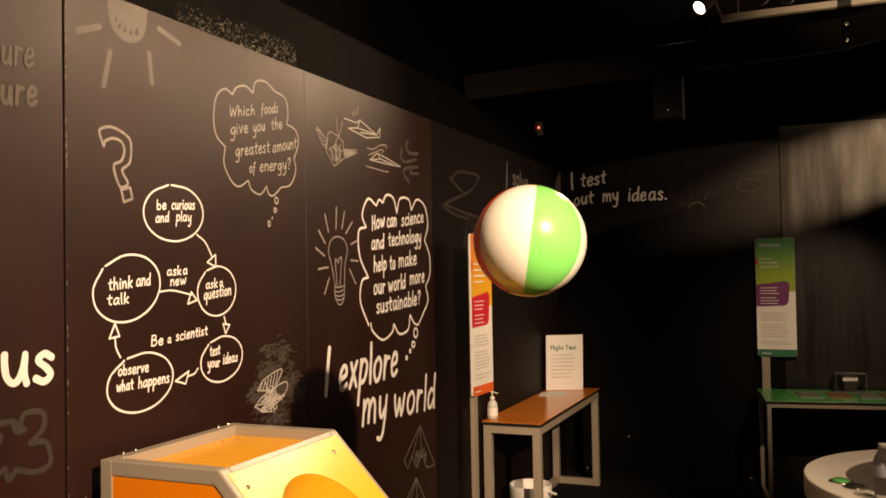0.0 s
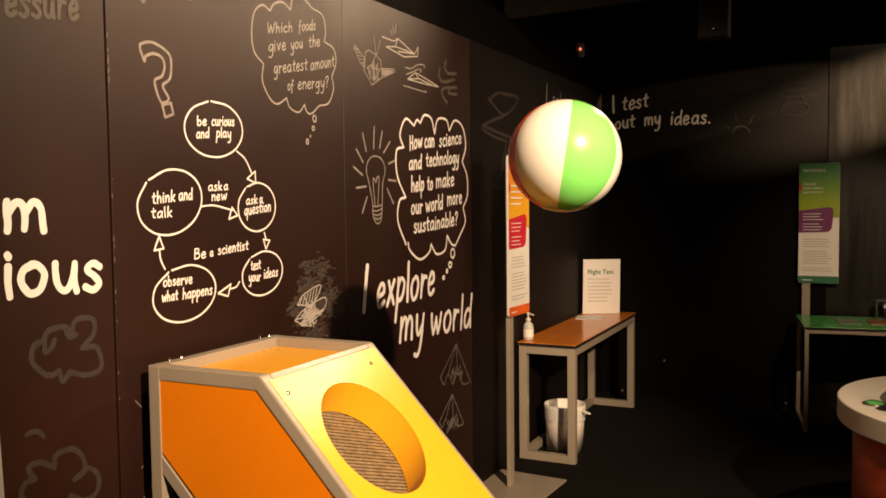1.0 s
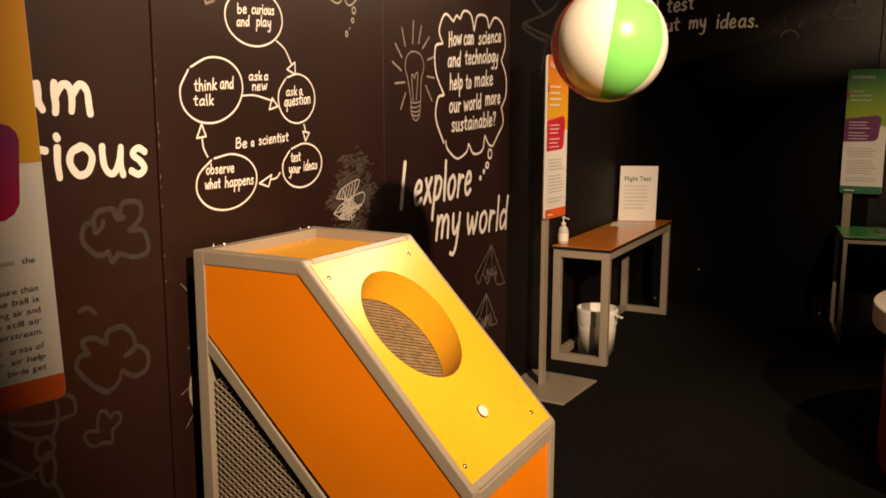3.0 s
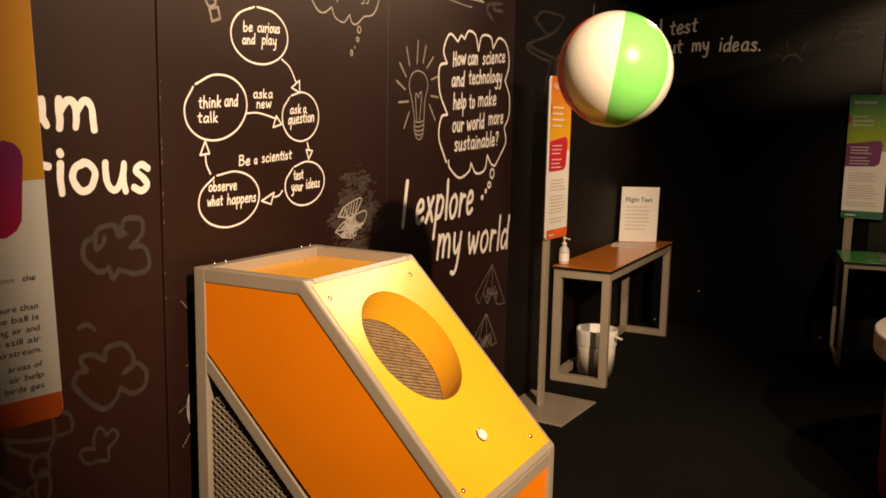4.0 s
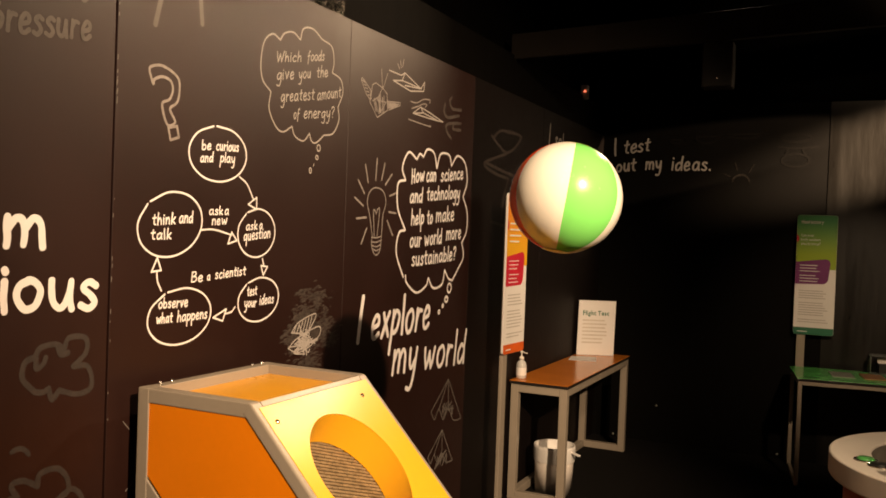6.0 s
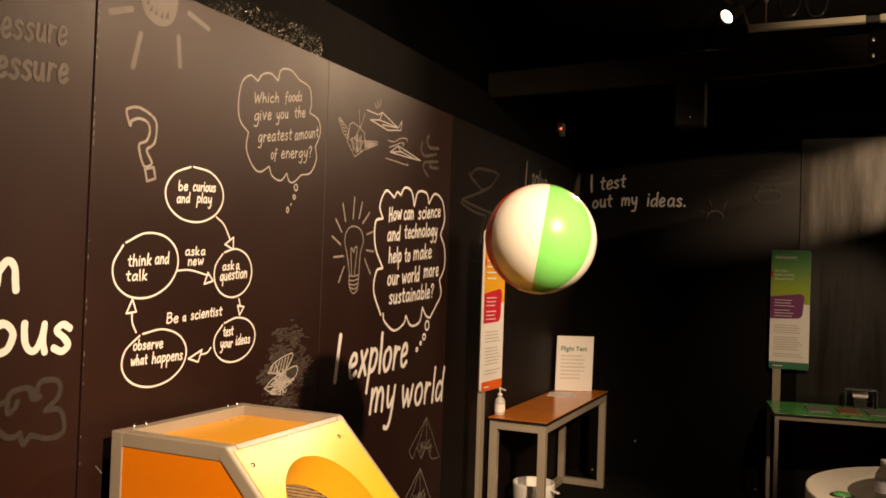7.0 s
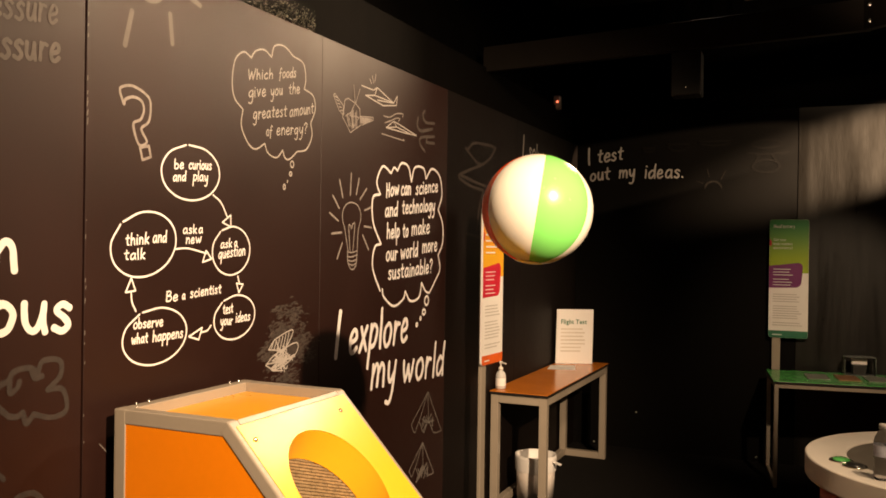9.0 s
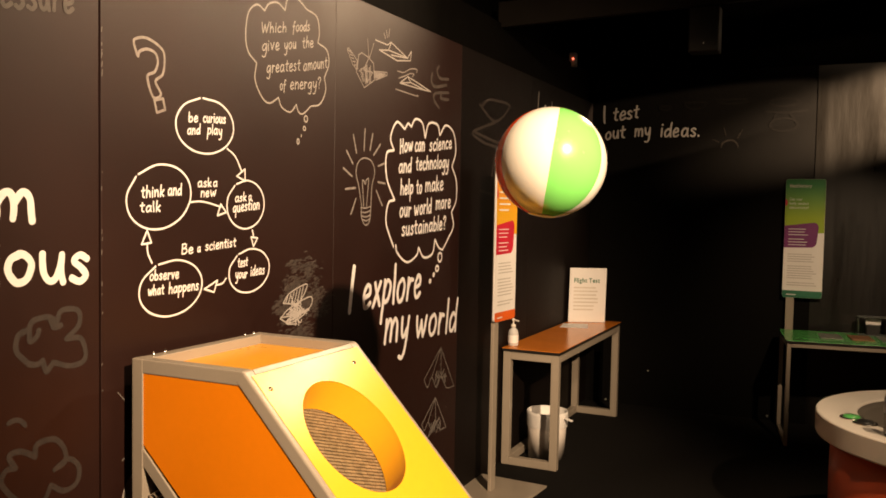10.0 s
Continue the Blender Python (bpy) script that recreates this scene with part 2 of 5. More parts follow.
# ---- lettering and drawn lines on flat faces ----
GLYPHS = {}


def glyph(ch, bold):
    """Outline triangles of one character of the built-in font, and its width."""
    if (ch, bold) not in GLYPHS:
        cu = bpy.data.curves.new("glyph", "FONT")
        cu.body, cu.size, cu.offset, cu.resolution_u = ch, 1.0, bold, 4
        ob = bpy.data.objects.new("glyph", cu)
        scene.collection.objects.link(ob)
        bpy.context.view_layer.update()
        me = bpy.data.meshes.new_from_object(ob.evaluated_get(bpy.context.evaluated_depsgraph_get()))
        v = [tuple(p.co[:2]) for p in me.vertices]
        f = [tuple(q.vertices) for q in me.polygons]
        x0, x1 = (min(p[0] for p in v), max(p[0] for p in v)) if v else (0, 0.2)
        GLYPHS[(ch, bold)] = ([(a - x0, b) for a, b in v], f, x1 - x0)
        bpy.data.objects.remove(ob)
        bpy.data.curves.remove(cu)
        bpy.data.meshes.remove(me)
    return GLYPHS[(ch, bold)]


def lettering(words, base, along, up, width, height, bold=0.02, loose=0.0, slant=0.0, gap=0.09, seed=1):
    """One line of letters from base, width long along one direction, its capitals height tall along the other."""
    rng = random.Random(seed + len(words))
    base, along, up = Vector(base), Vector(along).normalized(), Vector(up).normalized()
    laid, pen = [], 0.0
    for ch in words:
        if ch == " ":
            pen += 0.28
            continue
        v, f, w = glyph(ch, bold)
        laid.append((v, f, pen, rng.uniform(-1, 1) * loose, 1 + rng.uniform(-1, 1) * loose, rng.uniform(-1, 1) * loose))
        pen += w + gap
    sx, sy = width / max(pen - gap, 0.1), height / 0.70
    bm = bmesh.new()
    for v, f, x, dy, k, turn in laid:
        vs = []
        for a, b in v:
            if loose:
                wob = noise.noise_vector((a * 2.2 + x * 3.1, b * 2.2, seed + 5.0)) * (0.45 * loose)
                a, b = a + wob.x, b + wob.y
            a, b = a * k + turn * b, b * k + 0.35 * dy
            vs.append(bm.verts.new(base + along * ((x + a) * sx + slant * b * sy) + up * (b * sy)))
        for q in f:
            try:
                bm.faces.new([vs[i] for i in q])
            except ValueError:
                pass
    return bm


def ribbon(points, width, along, up, out, base, closed=False, taper=False):
    """A painted stroke through 2D points on a flat face: a thin raised strip."""
    base, along, up, out = Vector(base), Vector(along), Vector(up), Vector(out)
    pts = [Vector(p) for p in points]
    n = len(pts)
    bm = bmesh.new()
    rows = []
    for i, p in enumerate(pts):
        a = pts[(i - 1) % n] if closed else pts[max(i - 1, 0)]
        b = pts[(i + 1) % n] if closed else pts[min(i + 1, n - 1)]
        d = b - a
        d = d.normalized() if d.length > 1e-9 else Vector((1, 0))
        s = Vector((-d.y, d.x)) * (width / 2 * (0.92 + 0.16 * noise.noise((p.x * 30, p.y * 30, 1))))
        if taper and i in (0, n - 1):
            s = s * 0.5
        rows.append([bm.verts.new(base + along * q.x + up * q.y) for q in (p - s, p + s)])
    for i in range(n if closed else n - 1):
        a, b = rows[i], rows[(i + 1) % n]
        try:
            bm.faces.new((a[0], a[1], b[1], b[0]))
        except ValueError:
            pass
    bmesh.ops.translate(bm, verts=bm.verts, vec=out)
    return bm


def oval(cx, cy, rx, ry, a0=0, a1=360, n=48, turn=0):
    t = radians(turn)
    out = []
    for i in range(n + (0 if a1 - a0 == 360 else 1)):
        a = radians(a0 + (a1 - a0) * i / n)
        x, y = rx * math.cos(a), ry * math.sin(a)
        out.append((cx + x * math.cos(t) - y * math.sin(t), cy + x * math.sin(t) + y * math.cos(t)))
    return out


# ---- hand lettering: each letter is a few marker strokes, x-height 1, baseline 0 ----
HAND = {}


def letter(ch, width, *strokes):
    HAND[ch] = (width, strokes)


letter("a", 0.72, [(0.60, 0.86), (0.36, 1.0), (0.08, 0.66), (0.10, 0.14), (0.34, 0.04), (0.58, 0.42), (0.63, 0.96)], [(0.63, 0.96), (0.61, 0.4), (0.72, 0.02)])
letter("b", 0.62, [(0.06, 1.72), (0.05, 0.9), (0.06, 0.04)], [(0.06, 0.55), (0.30, 0.94), (0.58, 0.70), (0.54, 0.16), (0.27, 0.0), (0.06, 0.12)])
letter("c", 0.58, [(0.56, 0.84), (0.36, 1.0), (0.06, 0.62), (0.12, 0.12), (0.36, 0.0), (0.58, 0.14)])
letter("d", 0.68, [(0.58, 0.80), (0.34, 0.95), (0.06, 0.58), (0.12, 0.08), (0.35, 0.06), (0.60, 0.45)], [(0.66, 1.70), (0.62, 0.8), (0.66, 0.0)])
letter("e", 0.60, [(0.08, 0.46), (0.52, 0.60), (0.50, 0.92), (0.27, 1.0), (0.05, 0.56), (0.14, 0.08), (0.36, 0.0), (0.60, 0.18)])
letter("f", 0.55, [(0.58, 1.56), (0.40, 1.70), (0.25, 1.3), (0.24, 0.5), (0.20, -0.35)], [(0.02, 0.86), (0.50, 0.94)])
letter("g", 0.66, [(0.58, 0.86), (0.34, 1.0), (0.06, 0.62), (0.12, 0.16), (0.36, 0.14), (0.60, 0.6)], [(0.64, 1.0), (0.62, 0.1), (0.52, -0.62), (0.30, -0.82), (0.06, -0.66)])
letter("h", 0.60, [(0.06, 1.72), (0.05, 0.9), (0.05, 0.0)], [(0.05, 0.48), (0.28, 0.95), (0.50, 0.78), (0.56, 0.0)])
letter("i", 0.14, [(0.06, 0.98), (0.06, 0.5), (0.09, 0.0)], [(0.07, 1.42), (0.09, 1.36)])
letter("k", 0.56, [(0.06, 1.72), (0.05, 0.9), (0.06, 0.0)], [(0.52, 0.98), (0.30, 0.70), (0.09, 0.5), (0.30, 0.28), (0.56, 0.0)])
letter("l", 0.14, [(0.06, 1.70), (0.07, 0.9), (0.09, 0.0)])
letter("m", 0.98, [(0.05, 1.0), (0.06, 0.5), (0.06, 0.0)], [(0.06, 0.55), (0.26, 0.98), (0.45, 0.84), (0.47, 0.06)], [(0.47, 0.6), (0.70, 1.0), (0.90, 0.78), (0.95, 0.0)])
letter("n", 0.60, [(0.05, 1.0), (0.06, 0.5), (0.06, 0.0)], [(0.06, 0.55), (0.30, 0.98), (0.52, 0.80), (0.57, 0.0)])
letter("o", 0.66, [(0.40, 1.0), (0.12, 0.80), (0.05, 0.35), (0.24, 0.02), (0.52, 0.14), (0.64, 0.58), (0.50, 0.93), (0.34, 0.99)])
letter("p", 0.62, [(0.07, 1.0), (0.06, 0.2), (0.04, -0.82)], [(0.07, 0.68), (0.30, 1.0), (0.58, 0.76), (0.50, 0.22), (0.26, 0.06), (0.07, 0.16)])
letter("q", 0.66, [(0.58, 0.86), (0.34, 1.0), (0.06, 0.62), (0.12, 0.16), (0.36, 0.14), (0.60, 0.6)], [(0.64, 1.0), (0.62, 0.1), (0.60, -0.8)])
letter("r", 0.48, [(0.06, 1.0), (0.07, 0.5), (0.07, 0.0)], [(0.07, 0.50), (0.22, 0.92), (0.46, 0.90)])
letter("s", 0.52, [(0.50, 0.86), (0.30, 1.0), (0.10, 0.78), (0.34, 0.50), (0.48, 0.24), (0.28, 0.0), (0.03, 0.12)])
letter("t", 0.52, [(0.26, 1.48), (0.24, 0.8), (0.26, 0.16), (0.48, 0.03)], [(0.01, 0.98), (0.52, 1.04)])
letter("u", 0.64, [(0.06, 1.0), (0.07, 0.30), (0.26, 0.02), (0.48, 0.26), (0.57, 0.98)], [(0.57, 0.98), (0.57, 0.5), (0.63, 0.0)])
letter("v", 0.55, [(0.02, 1.0), (0.16, 0.45), (0.27, 0.02)], [(0.27, 0.02), (0.40, 0.5), (0.54, 1.0)])
letter("w", 0.90, [(0.02, 1.0), (0.10, 0.5), (0.22, 0.02)], [(0.22, 0.02), (0.36, 0.4), (0.45, 0.80)], [(0.45, 0.80), (0.54, 0.4), (0.66, 0.02)], [(0.66, 0.02), (0.80, 0.5), (0.88, 1.0)])
letter("x", 0.55, [(0.06, 1.0), (0.28, 0.5), (0.54, 0.0)], [(0.50, 1.0), (0.26, 0.5), (0.02, 0.0)])
letter("y", 0.66, [(0.06, 1.0), (0.12, 0.34), (0.32, 0.12), (0.56, 0.5)], [(0.64, 1.0), (0.58, 0.1), (0.50, -0.58), (0.32, -0.86), (0.08, -0.80)])
letter("B", 0.70, [(0.08, 1.56), (0.06, 0.8), (0.06, 0.0)], [(0.02, 1.52), (0.40, 1.60), (0.54, 1.28), (0.34, 0.92), (0.10, 0.84)], [(0.10, 0.84), (0.50, 0.82), (0.66, 0.45), (0.46, 0.05), (0.05, 0.0)])
letter("H", 0.66, [(0.06, 1.70), (0.07, 0.9), (0.05, 0.0)], [(0.60, 1.66), (0.60, 0.8), (0.62, 0.0)], [(0.06, 0.78), (0.30, 0.86), (0.60, 0.84)])
letter("I", 0.16, [(0.12, 1.72), (0.08, 0.9), (0.04, 0.0)])
letter("W", 1.10, [(0.02, 1.64), (0.12, 0.8), (0.26, 0.0)], [(0.26, 0.0), (0.42, 0.7), (0.52, 1.24)], [(0.52, 1.24), (0.62, 0.7), (0.76, 0.0)], [(0.76, 0.0), (0.92, 0.8), (1.06, 1.66)])
letter("?", 0.60, [(0.06, 1.34), (0.28, 1.66), (0.56, 1.42), (0.44, 1.0), (0.28, 0.74), (0.28, 0.46)], [(0.29, 0.08), (0.31, 0.02)])
letter(".", 0.14, [(0.06, 0.08), (0.09, 0.02)])


def smooth(points, n=6):
    """A soft curve through 2D points."""
    p = [Vector(q) for q in points]
    if len(p) < 3:
        return [tuple(q) for q in p]
    p = [p[0] * 2 - p[1]] + p + [p[-1] * 2 - p[-2]]
    out = []
    for a, b, c, d in zip(p, p[1:], p[2:], p[3:]):
        for i in range(n):
            t = i / n
            out.append(tuple(0.5 * (2 * b + (c - a) * t + (2 * a - 5 * b + 4 * c - d) * t * t + (3 * b - a - 3 * c + d) * t ** 3)))
    return out + [tuple(p[-2])]


def marker(points, width, along, up, base):
    """A marker stroke with round ends through 2D points on a flat face."""
    base, along, up = Vector(base), Vector(along), Vector(up)
    p = [Vector(q) for q in points]
    rise = along.cross(up) * (0.00009 / (2 * len(p) + 12))
    bm = bmesh.new()

    def at(q):
        return bm.verts.new(base + along * q.x + up * q.y + rise * len(bm.verts))

    first, last = (p[1] - p[0]).normalized(), (p[-1] - p[-2]).normalized()
    rows = []
    for i, q in enumerate(p):
        d = (p[min(i + 1, len(p) - 1)] - p[max(i - 1, 0)]).normalized()
        r = width / 2 * (1.0 + 0.14 * noise.noise((q.x * 14, q.y * 14, 2.0)) + 0.10 * noise.noise((q.x * 60, q.y * 60, 5.0)))
        rows.append((q, Vector((-d.y, d.x)), r))
    (qa, na, ra), (qb, nb, rb) = rows[0], rows[-1]
    lead = [(qa - first * (ra * math.cos(a)), na, ra * math.sin(a)) for a in (0.35, 0.8, 1.2)]
    tail = [(qb + last * (rb * math.cos(a)), nb, rb * math.sin(a)) for a in (1.2, 0.8, 0.35)]
    strip = [(at(q - n * r), at(q + n * r)) for q, n, r in lead + rows + tail]
    for a, b in zip(strip, strip[1:]):
        bm.faces.new((a[0], a[1], b[1], b[0]))
    return bm


def hand_lettering(words, base, along, up, out, length, rise, height, width, slant=0.0, loose=0.035, gap=0.24, step=0.0001):
    """One hand-lettered word in marker strokes: length along one direction with a rise, small letters height tall."""
    rng = random.Random(words + str(round(length * 1000)))
    total = sum(HAND[c][0] for c in words) + gap * (len(words) - 1)
    k = (length - width) / total
    out = Vector(out)
    bms, pen, n = [], 0.0, 0
    for c in words:
        w, strokes = HAND[c]
        lift, grow, lean = rng.uniform(-1, 1) * loose, 1 + rng.uniform(-1, 1) * loose, rng.uniform(-1, 1) * loose
        for st in strokes:
            pts = []
            for x, y in smooth(st):
                wob = noise.noise_vector((x * 1.7 + pen * 2.3, y * 1.7, length * 9)) * (loose * 1.1)
                u = width / 2 + (pen + (x + wob.x) * grow + lean * y) * k + slant * y * height
                pts.append((u, ((y + wob.y) * grow + lift) * height + rise * u / length))
            bms.append(marker(pts, width, along, up, Vector(base) + out * (1 + step / 0.0006 * n)))
            n += 1
        pen += w + gap
    return joined(*bms)


# ---- setting ----
WX = -1.88          # face of the chalkboard wall
BY = 7.20           # face of the far wall
WTOP = 2.566
CEIL = 3.75

part("floor", block(-2.2, 4.6, -3.2, 7.6, -0.1, 0.0), "carpet")
tagged(bpy.data.objects["floor"], "charcoal carpet floor of the dark hall", "floor", kind="structure")
part("ceiling", block(-2.2, 4.6, -3.2, 7.6, CEIL, CEIL + 0.1), "dark")
tagged(bpy.data.objects["ceiling"], "black painted ceiling high above the walls", "ceiling", kind="structure")
wall = part("wall_left", block(-2.1, WX - 0.02, -3.2, BY + 0.2, 0, WTOP - 0.012), "back")
tagged(wall, "black chalkboard wall with white hand lettering and drawings", "wall", kind="structure")
# panels from y 4.395 on take a darker, duller material
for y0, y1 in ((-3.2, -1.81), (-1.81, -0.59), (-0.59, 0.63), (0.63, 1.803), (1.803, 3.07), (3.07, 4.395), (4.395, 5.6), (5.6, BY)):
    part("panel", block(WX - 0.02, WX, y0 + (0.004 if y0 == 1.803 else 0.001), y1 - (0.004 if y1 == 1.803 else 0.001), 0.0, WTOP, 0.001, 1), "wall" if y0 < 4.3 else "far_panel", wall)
part("wall_left_lining", block(-2.14, WX - 0.040, -3.2, BY, WTOP, 2.832), "low_lining")
part("wall_left_upper_lining", block(-2.20, WX - 0.16, -3.2, BY, 2.833, CEIL), "lining")
tagged(bpy.data.objects["wall_left_upper_lining"], "black painted wall set back above the lining", "wall", kind="structure")
rng = random.Random(21)
bm = bmesh.new()
rows = []
for i in range(240):
    y = 2.30 + 0.77 * i / 239
    rows.append([bm.verts.new((WX - 0.0385 + rng.uniform(0, 0.0048) * (1 - j / 26) * (i / 239) ** 0.6, y + rng.uniform(-0.0015, 0.0015), WTOP - 0.01 + 0.14 * (j / 26) + rng.uniform(-0.002, 0.002))) for j in range(27)])
shiny = []
for i, (a, b) in enumerate(zip(rows, rows[1:])):
    for j in range(26):
        for tri in ((a[j], b[j], b[j + 1]), (a[j], b[j + 1], a[j + 1])):
            bm.faces.new(tri)
            clump = 0.6 + 0.9 * noise.noise((i * 0.09, j * 0.25, 4))
            shiny.append(rng.random() < 0.95 * clump * (1 - j / 26) ** 1.8 * (i / 239) ** 0.7)
crinkle = part("wall_left_crinkled_lining", bm, "low_lining")
crinkle.data.materials.append(M["foil"])
for face, bright in zip(crinkle.data.polygons, shiny):
    face.material_index = int(bright)
tagged(crinkle, "crinkled glittering black foil strip above the wall", "wall", kind="structure")
tagged(bpy.data.objects["wall_left_lining"], "matt black lining above the chalkboard wall", "wall", kind="structure")
far = part("wall_back", block(-2.2, -0.111, BY, BY + 0.2, 0, 2.8), "back")
# Added near-black strip above 2.8 m, so spilled lamplight does not show there.
tagged(part("wall_back_dark_top", block(-2.2, 4.6, BY + 0.005, BY + 0.2, 2.801, CEIL), "lining"), "near-black strip added for the unlit top of the far wall", "wall", kind="structure")
tagged(far, "black painted far wall with faint chalk drawings", "wall", kind="structure")
part("wall_back_panel", block(-0.11, 4.6, BY - 0.0015, BY + 0.2, 0, 2.8), "streak")
tagged(bpy.data.objects["wall_back_panel"], "streaky dark grey far wall panel catching lamplight", "wall", kind="structure")
part("wall_right", block(4.4, 4.6, -3.2, BY, 0, CEIL), "back")
tagged(bpy.data.objects["wall_right"], "black painted side wall", "wall", kind="structure")
part("wall_behind", block(WX, 4.4, -3.2, -3.0, 0, CEIL), "back")
tagged(bpy.data.objects["wall_behind"], "black painted wall closing the hall", "wall", kind="structure")

# ---- the blower cabinet ----
XB, XT, XF = -1.818, -1.410, -0.867      # back, top front edge, lower front
Y0, Y1, ZT, ZF = 1.864, 2.476, 1.199, 0.621
T = 0.042
cab = thing("blower_cabinet", (-1.35, 2.17, 0), "orange and yellow air blower cabinet with grey metal frame", "exhibit cabinet")
N = Vector((0.7288, 0, 0.6847))
D = Vector((0.6847, 0, -0.7288))
SL = 0.793


def on_slant(y, s, out=0.0):
    return Vector((XT, y, ZT)) + D * s + N * out


h = T / 2
for y in (Y0 + h, Y1 - h):
    part("frame_tube", bar((XB + h, y, 0), (XB + h, y, ZT), T, T, (0, 1, 0)), "frame", cab)
    part("frame_tube", bar((XB + T - 0.004, y, ZT - h - 0.0006), (XT - 0.002, y, ZT - h - 0.0006), T - 0.0016, T), "frame", cab)
    part("frame_tube", bar(on_slant(y, 0.0, -h), on_slant(y, SL, -h), T, T - 0.001, N, 0.005), "frame", cab)
    part("frame_tube", bar((XF - h - 0.001, y, 0), (XF - h - 0.001, y, ZF - 0.004), T - 0.0018, T - 0.0018, (0, 1, 0)), "frame", cab)
    part("frame_tube", bar((XB + h, y, 0.925), (XF - T, y, 0.03), T * 0.9, T - 0.004, (0, 1, 0)), "frame", cab)
    part("frame_tube", bar((XB + T, y, h), (XF - T, y, h), T * 0.9, T), "frame", cab)
for a, b in (((XB + h, ZT - h), 0), ((XF - h, ZF - 0.03), 0), ((XF - h, h), 0), ((XB + h, h), 0)):
    part("frame_tube", bar((a[0], Y0 + T, a[1]), (a[0], Y1 - T, a[1]), T * 0.96, T * 0.96), "frame", cab)
part("frame_tube", bar(on_slant(Y0 + T, 0.010, -h), on_slant(Y1 - T, 0.010, -h), T * 0.48, T * 0.96, N), "frame", cab)
part("frame_tube", bar(on_slant(Y0 + T, SL - 0.019, -h), on_slant(Y1 - T, SL - 0.019, -h), T * 0.9, T * 0.96, N), "frame", cab)
# tray sides and its sloping orange floor under the open top
# same orange as the side panels; the extra light is in its colour
part("tray_floor", prism([(XB + T, Y0 + T, ZT - 0.033), (XT + 0.005, Y0 + T, ZT - 0.033), (XT + 0.005, Y1 - T, ZT - 0.033), (XB + T, Y1 - T, ZT - 0.033)], (0, 0, -0.012)), "orange_lit", cab, "orange recessed top, coloured as if brightly lit")
# side panels
for y in (Y0 + 0.0035, Y1 - 0.0155):
    part("side_panel", prism([(XB + T - 0.012, y, ZT - T + 0.012), (XT - 0.008, y, ZT - T + 0.012), (XF - T + 0.016, y, ZF - 0.005), (XF - T + 0.006, y, 0.09), (XB + T - 0.012, y, 0.955)], (0, 0.012, 0)), "orange", cab, "orange side panel")
part("front_panel", block(XF - 0.024, XF - 0.010, Y0 + T, Y1 - T, 0.04, ZF - 0.05), "orange", cab, "orange front panel")

# yellow slanted panel with a round opening
HY, HS, HR = 2.137, 0.2954, 0.1965
bm = bmesh.new()
seg = 64
PY0, PY1, PS0, PS1 = Y0 + 0.020, Y1 - 0.020, 0.021, SL - 0.023


def edge_point(a):
    c, s = math.cos(a), math.sin(a)
    k = min(((PY1 - HY) if c > 0 else (HY - PY0)) / max(abs(c), 1e-6), ((PS1 - HS) if s > 0 else (HS - PS0)) / max(abs(s), 1e-6))
    return HY + c * k, HS + s * k


angles = sorted([2 * math.pi * i / seg for i in range(seg)] + [math.atan2(s - HS, y - HY) % (2 * math.pi) for y in (PY0, PY1) for s in (PS0, PS1)])
rings = []
for a in angles:
    ey, es = edge_point(a)
    iy, i_s = HY + HR * math.cos(a), HS + HR * math.sin(a)
    rings.append([bm.verts.new(on_slant(*p)) for p in ((ey, es, -0.010), (ey, es, 0.0015), (iy, i_s, 0.0015), (iy, i_s, -0.002))])
for i in range(len(rings)):
    a, b = rings[i], rings[(i + 1) % len(rings)]
    for k in range(3):
        bm.faces.new((a[k], a[k + 1], b[k + 1], b[k]))
bmesh.ops.recalc_face_normals(bm, faces=bm.faces[:])
slant = part("slanted_panel", bm, "yellow", cab, "yellow slanted panel with a round opening")
# sleeve and woven grille inside the opening
sink = N * 0.088 + Vector((0, 0, 0.034))
bm = bmesh.new()
rings = []
for i in range(96):
    a = 2 * math.pi * i / 96
    p = on_slant(HY + (HR + 0.0005) * math.cos(a), HS + (HR + 0.0005) * math.sin(a), -0.0005)
    rings.append((bm.verts.new(p), bm.verts.new(p - sink)))
for i in range(96):
    a, b = rings[i], rings[(i + 1) % 96]
    bm.faces.new((a[0], a[1], b[1], b[0]))
part("sleeve", bm, "yellow", cab, "yellow sleeve inside the opening")
part("grille_backing", lathe([(0.0001, 0), (HR + 0.003, 0)], on_slant(HY, HS, -0.010) - sink, 64, N), "grille_dark", cab)
bms = []
ga, gb = math.cos(radians(23)), math.sin(radians(23))


def weave(u, v, out):
    return on_slant(HY + u * ga - v * gb, HS + u * gb + v * ga, out - 0.010) - sink


for i in range(-16, 17):
    q = i * 0.0122
    half = math.sqrt(max((HR + 0.006) ** 2 - q * q, 0))
    n = max(2, int(half / 0.012))
    for k in range(n):
        u0, u1 = -half + 2 * half * k / n, -half + 2 * half * (k + 0.93) / n
        bms.append(bar(weave(u0, q, 0.004), weave(u1, q, 0.004 + 0.0012 * ((i + k) % 2)), 0.0082, 0.005, N, 0))
part("grille", joined(*bms), "grille", cab, "brown woven air grille")
for y, s in ((1.920, 0.075), (2.377, 0.073), (2.377, 0.722), (1.905, 0.721)):
    part("screw", lathe([(0.0001, 0.002), (0.005, 0.001), (0.008, -0.003), (0.008, -0.006)], on_slant(y, s, 0.0045), 12, N), "steel", slant, "", True)
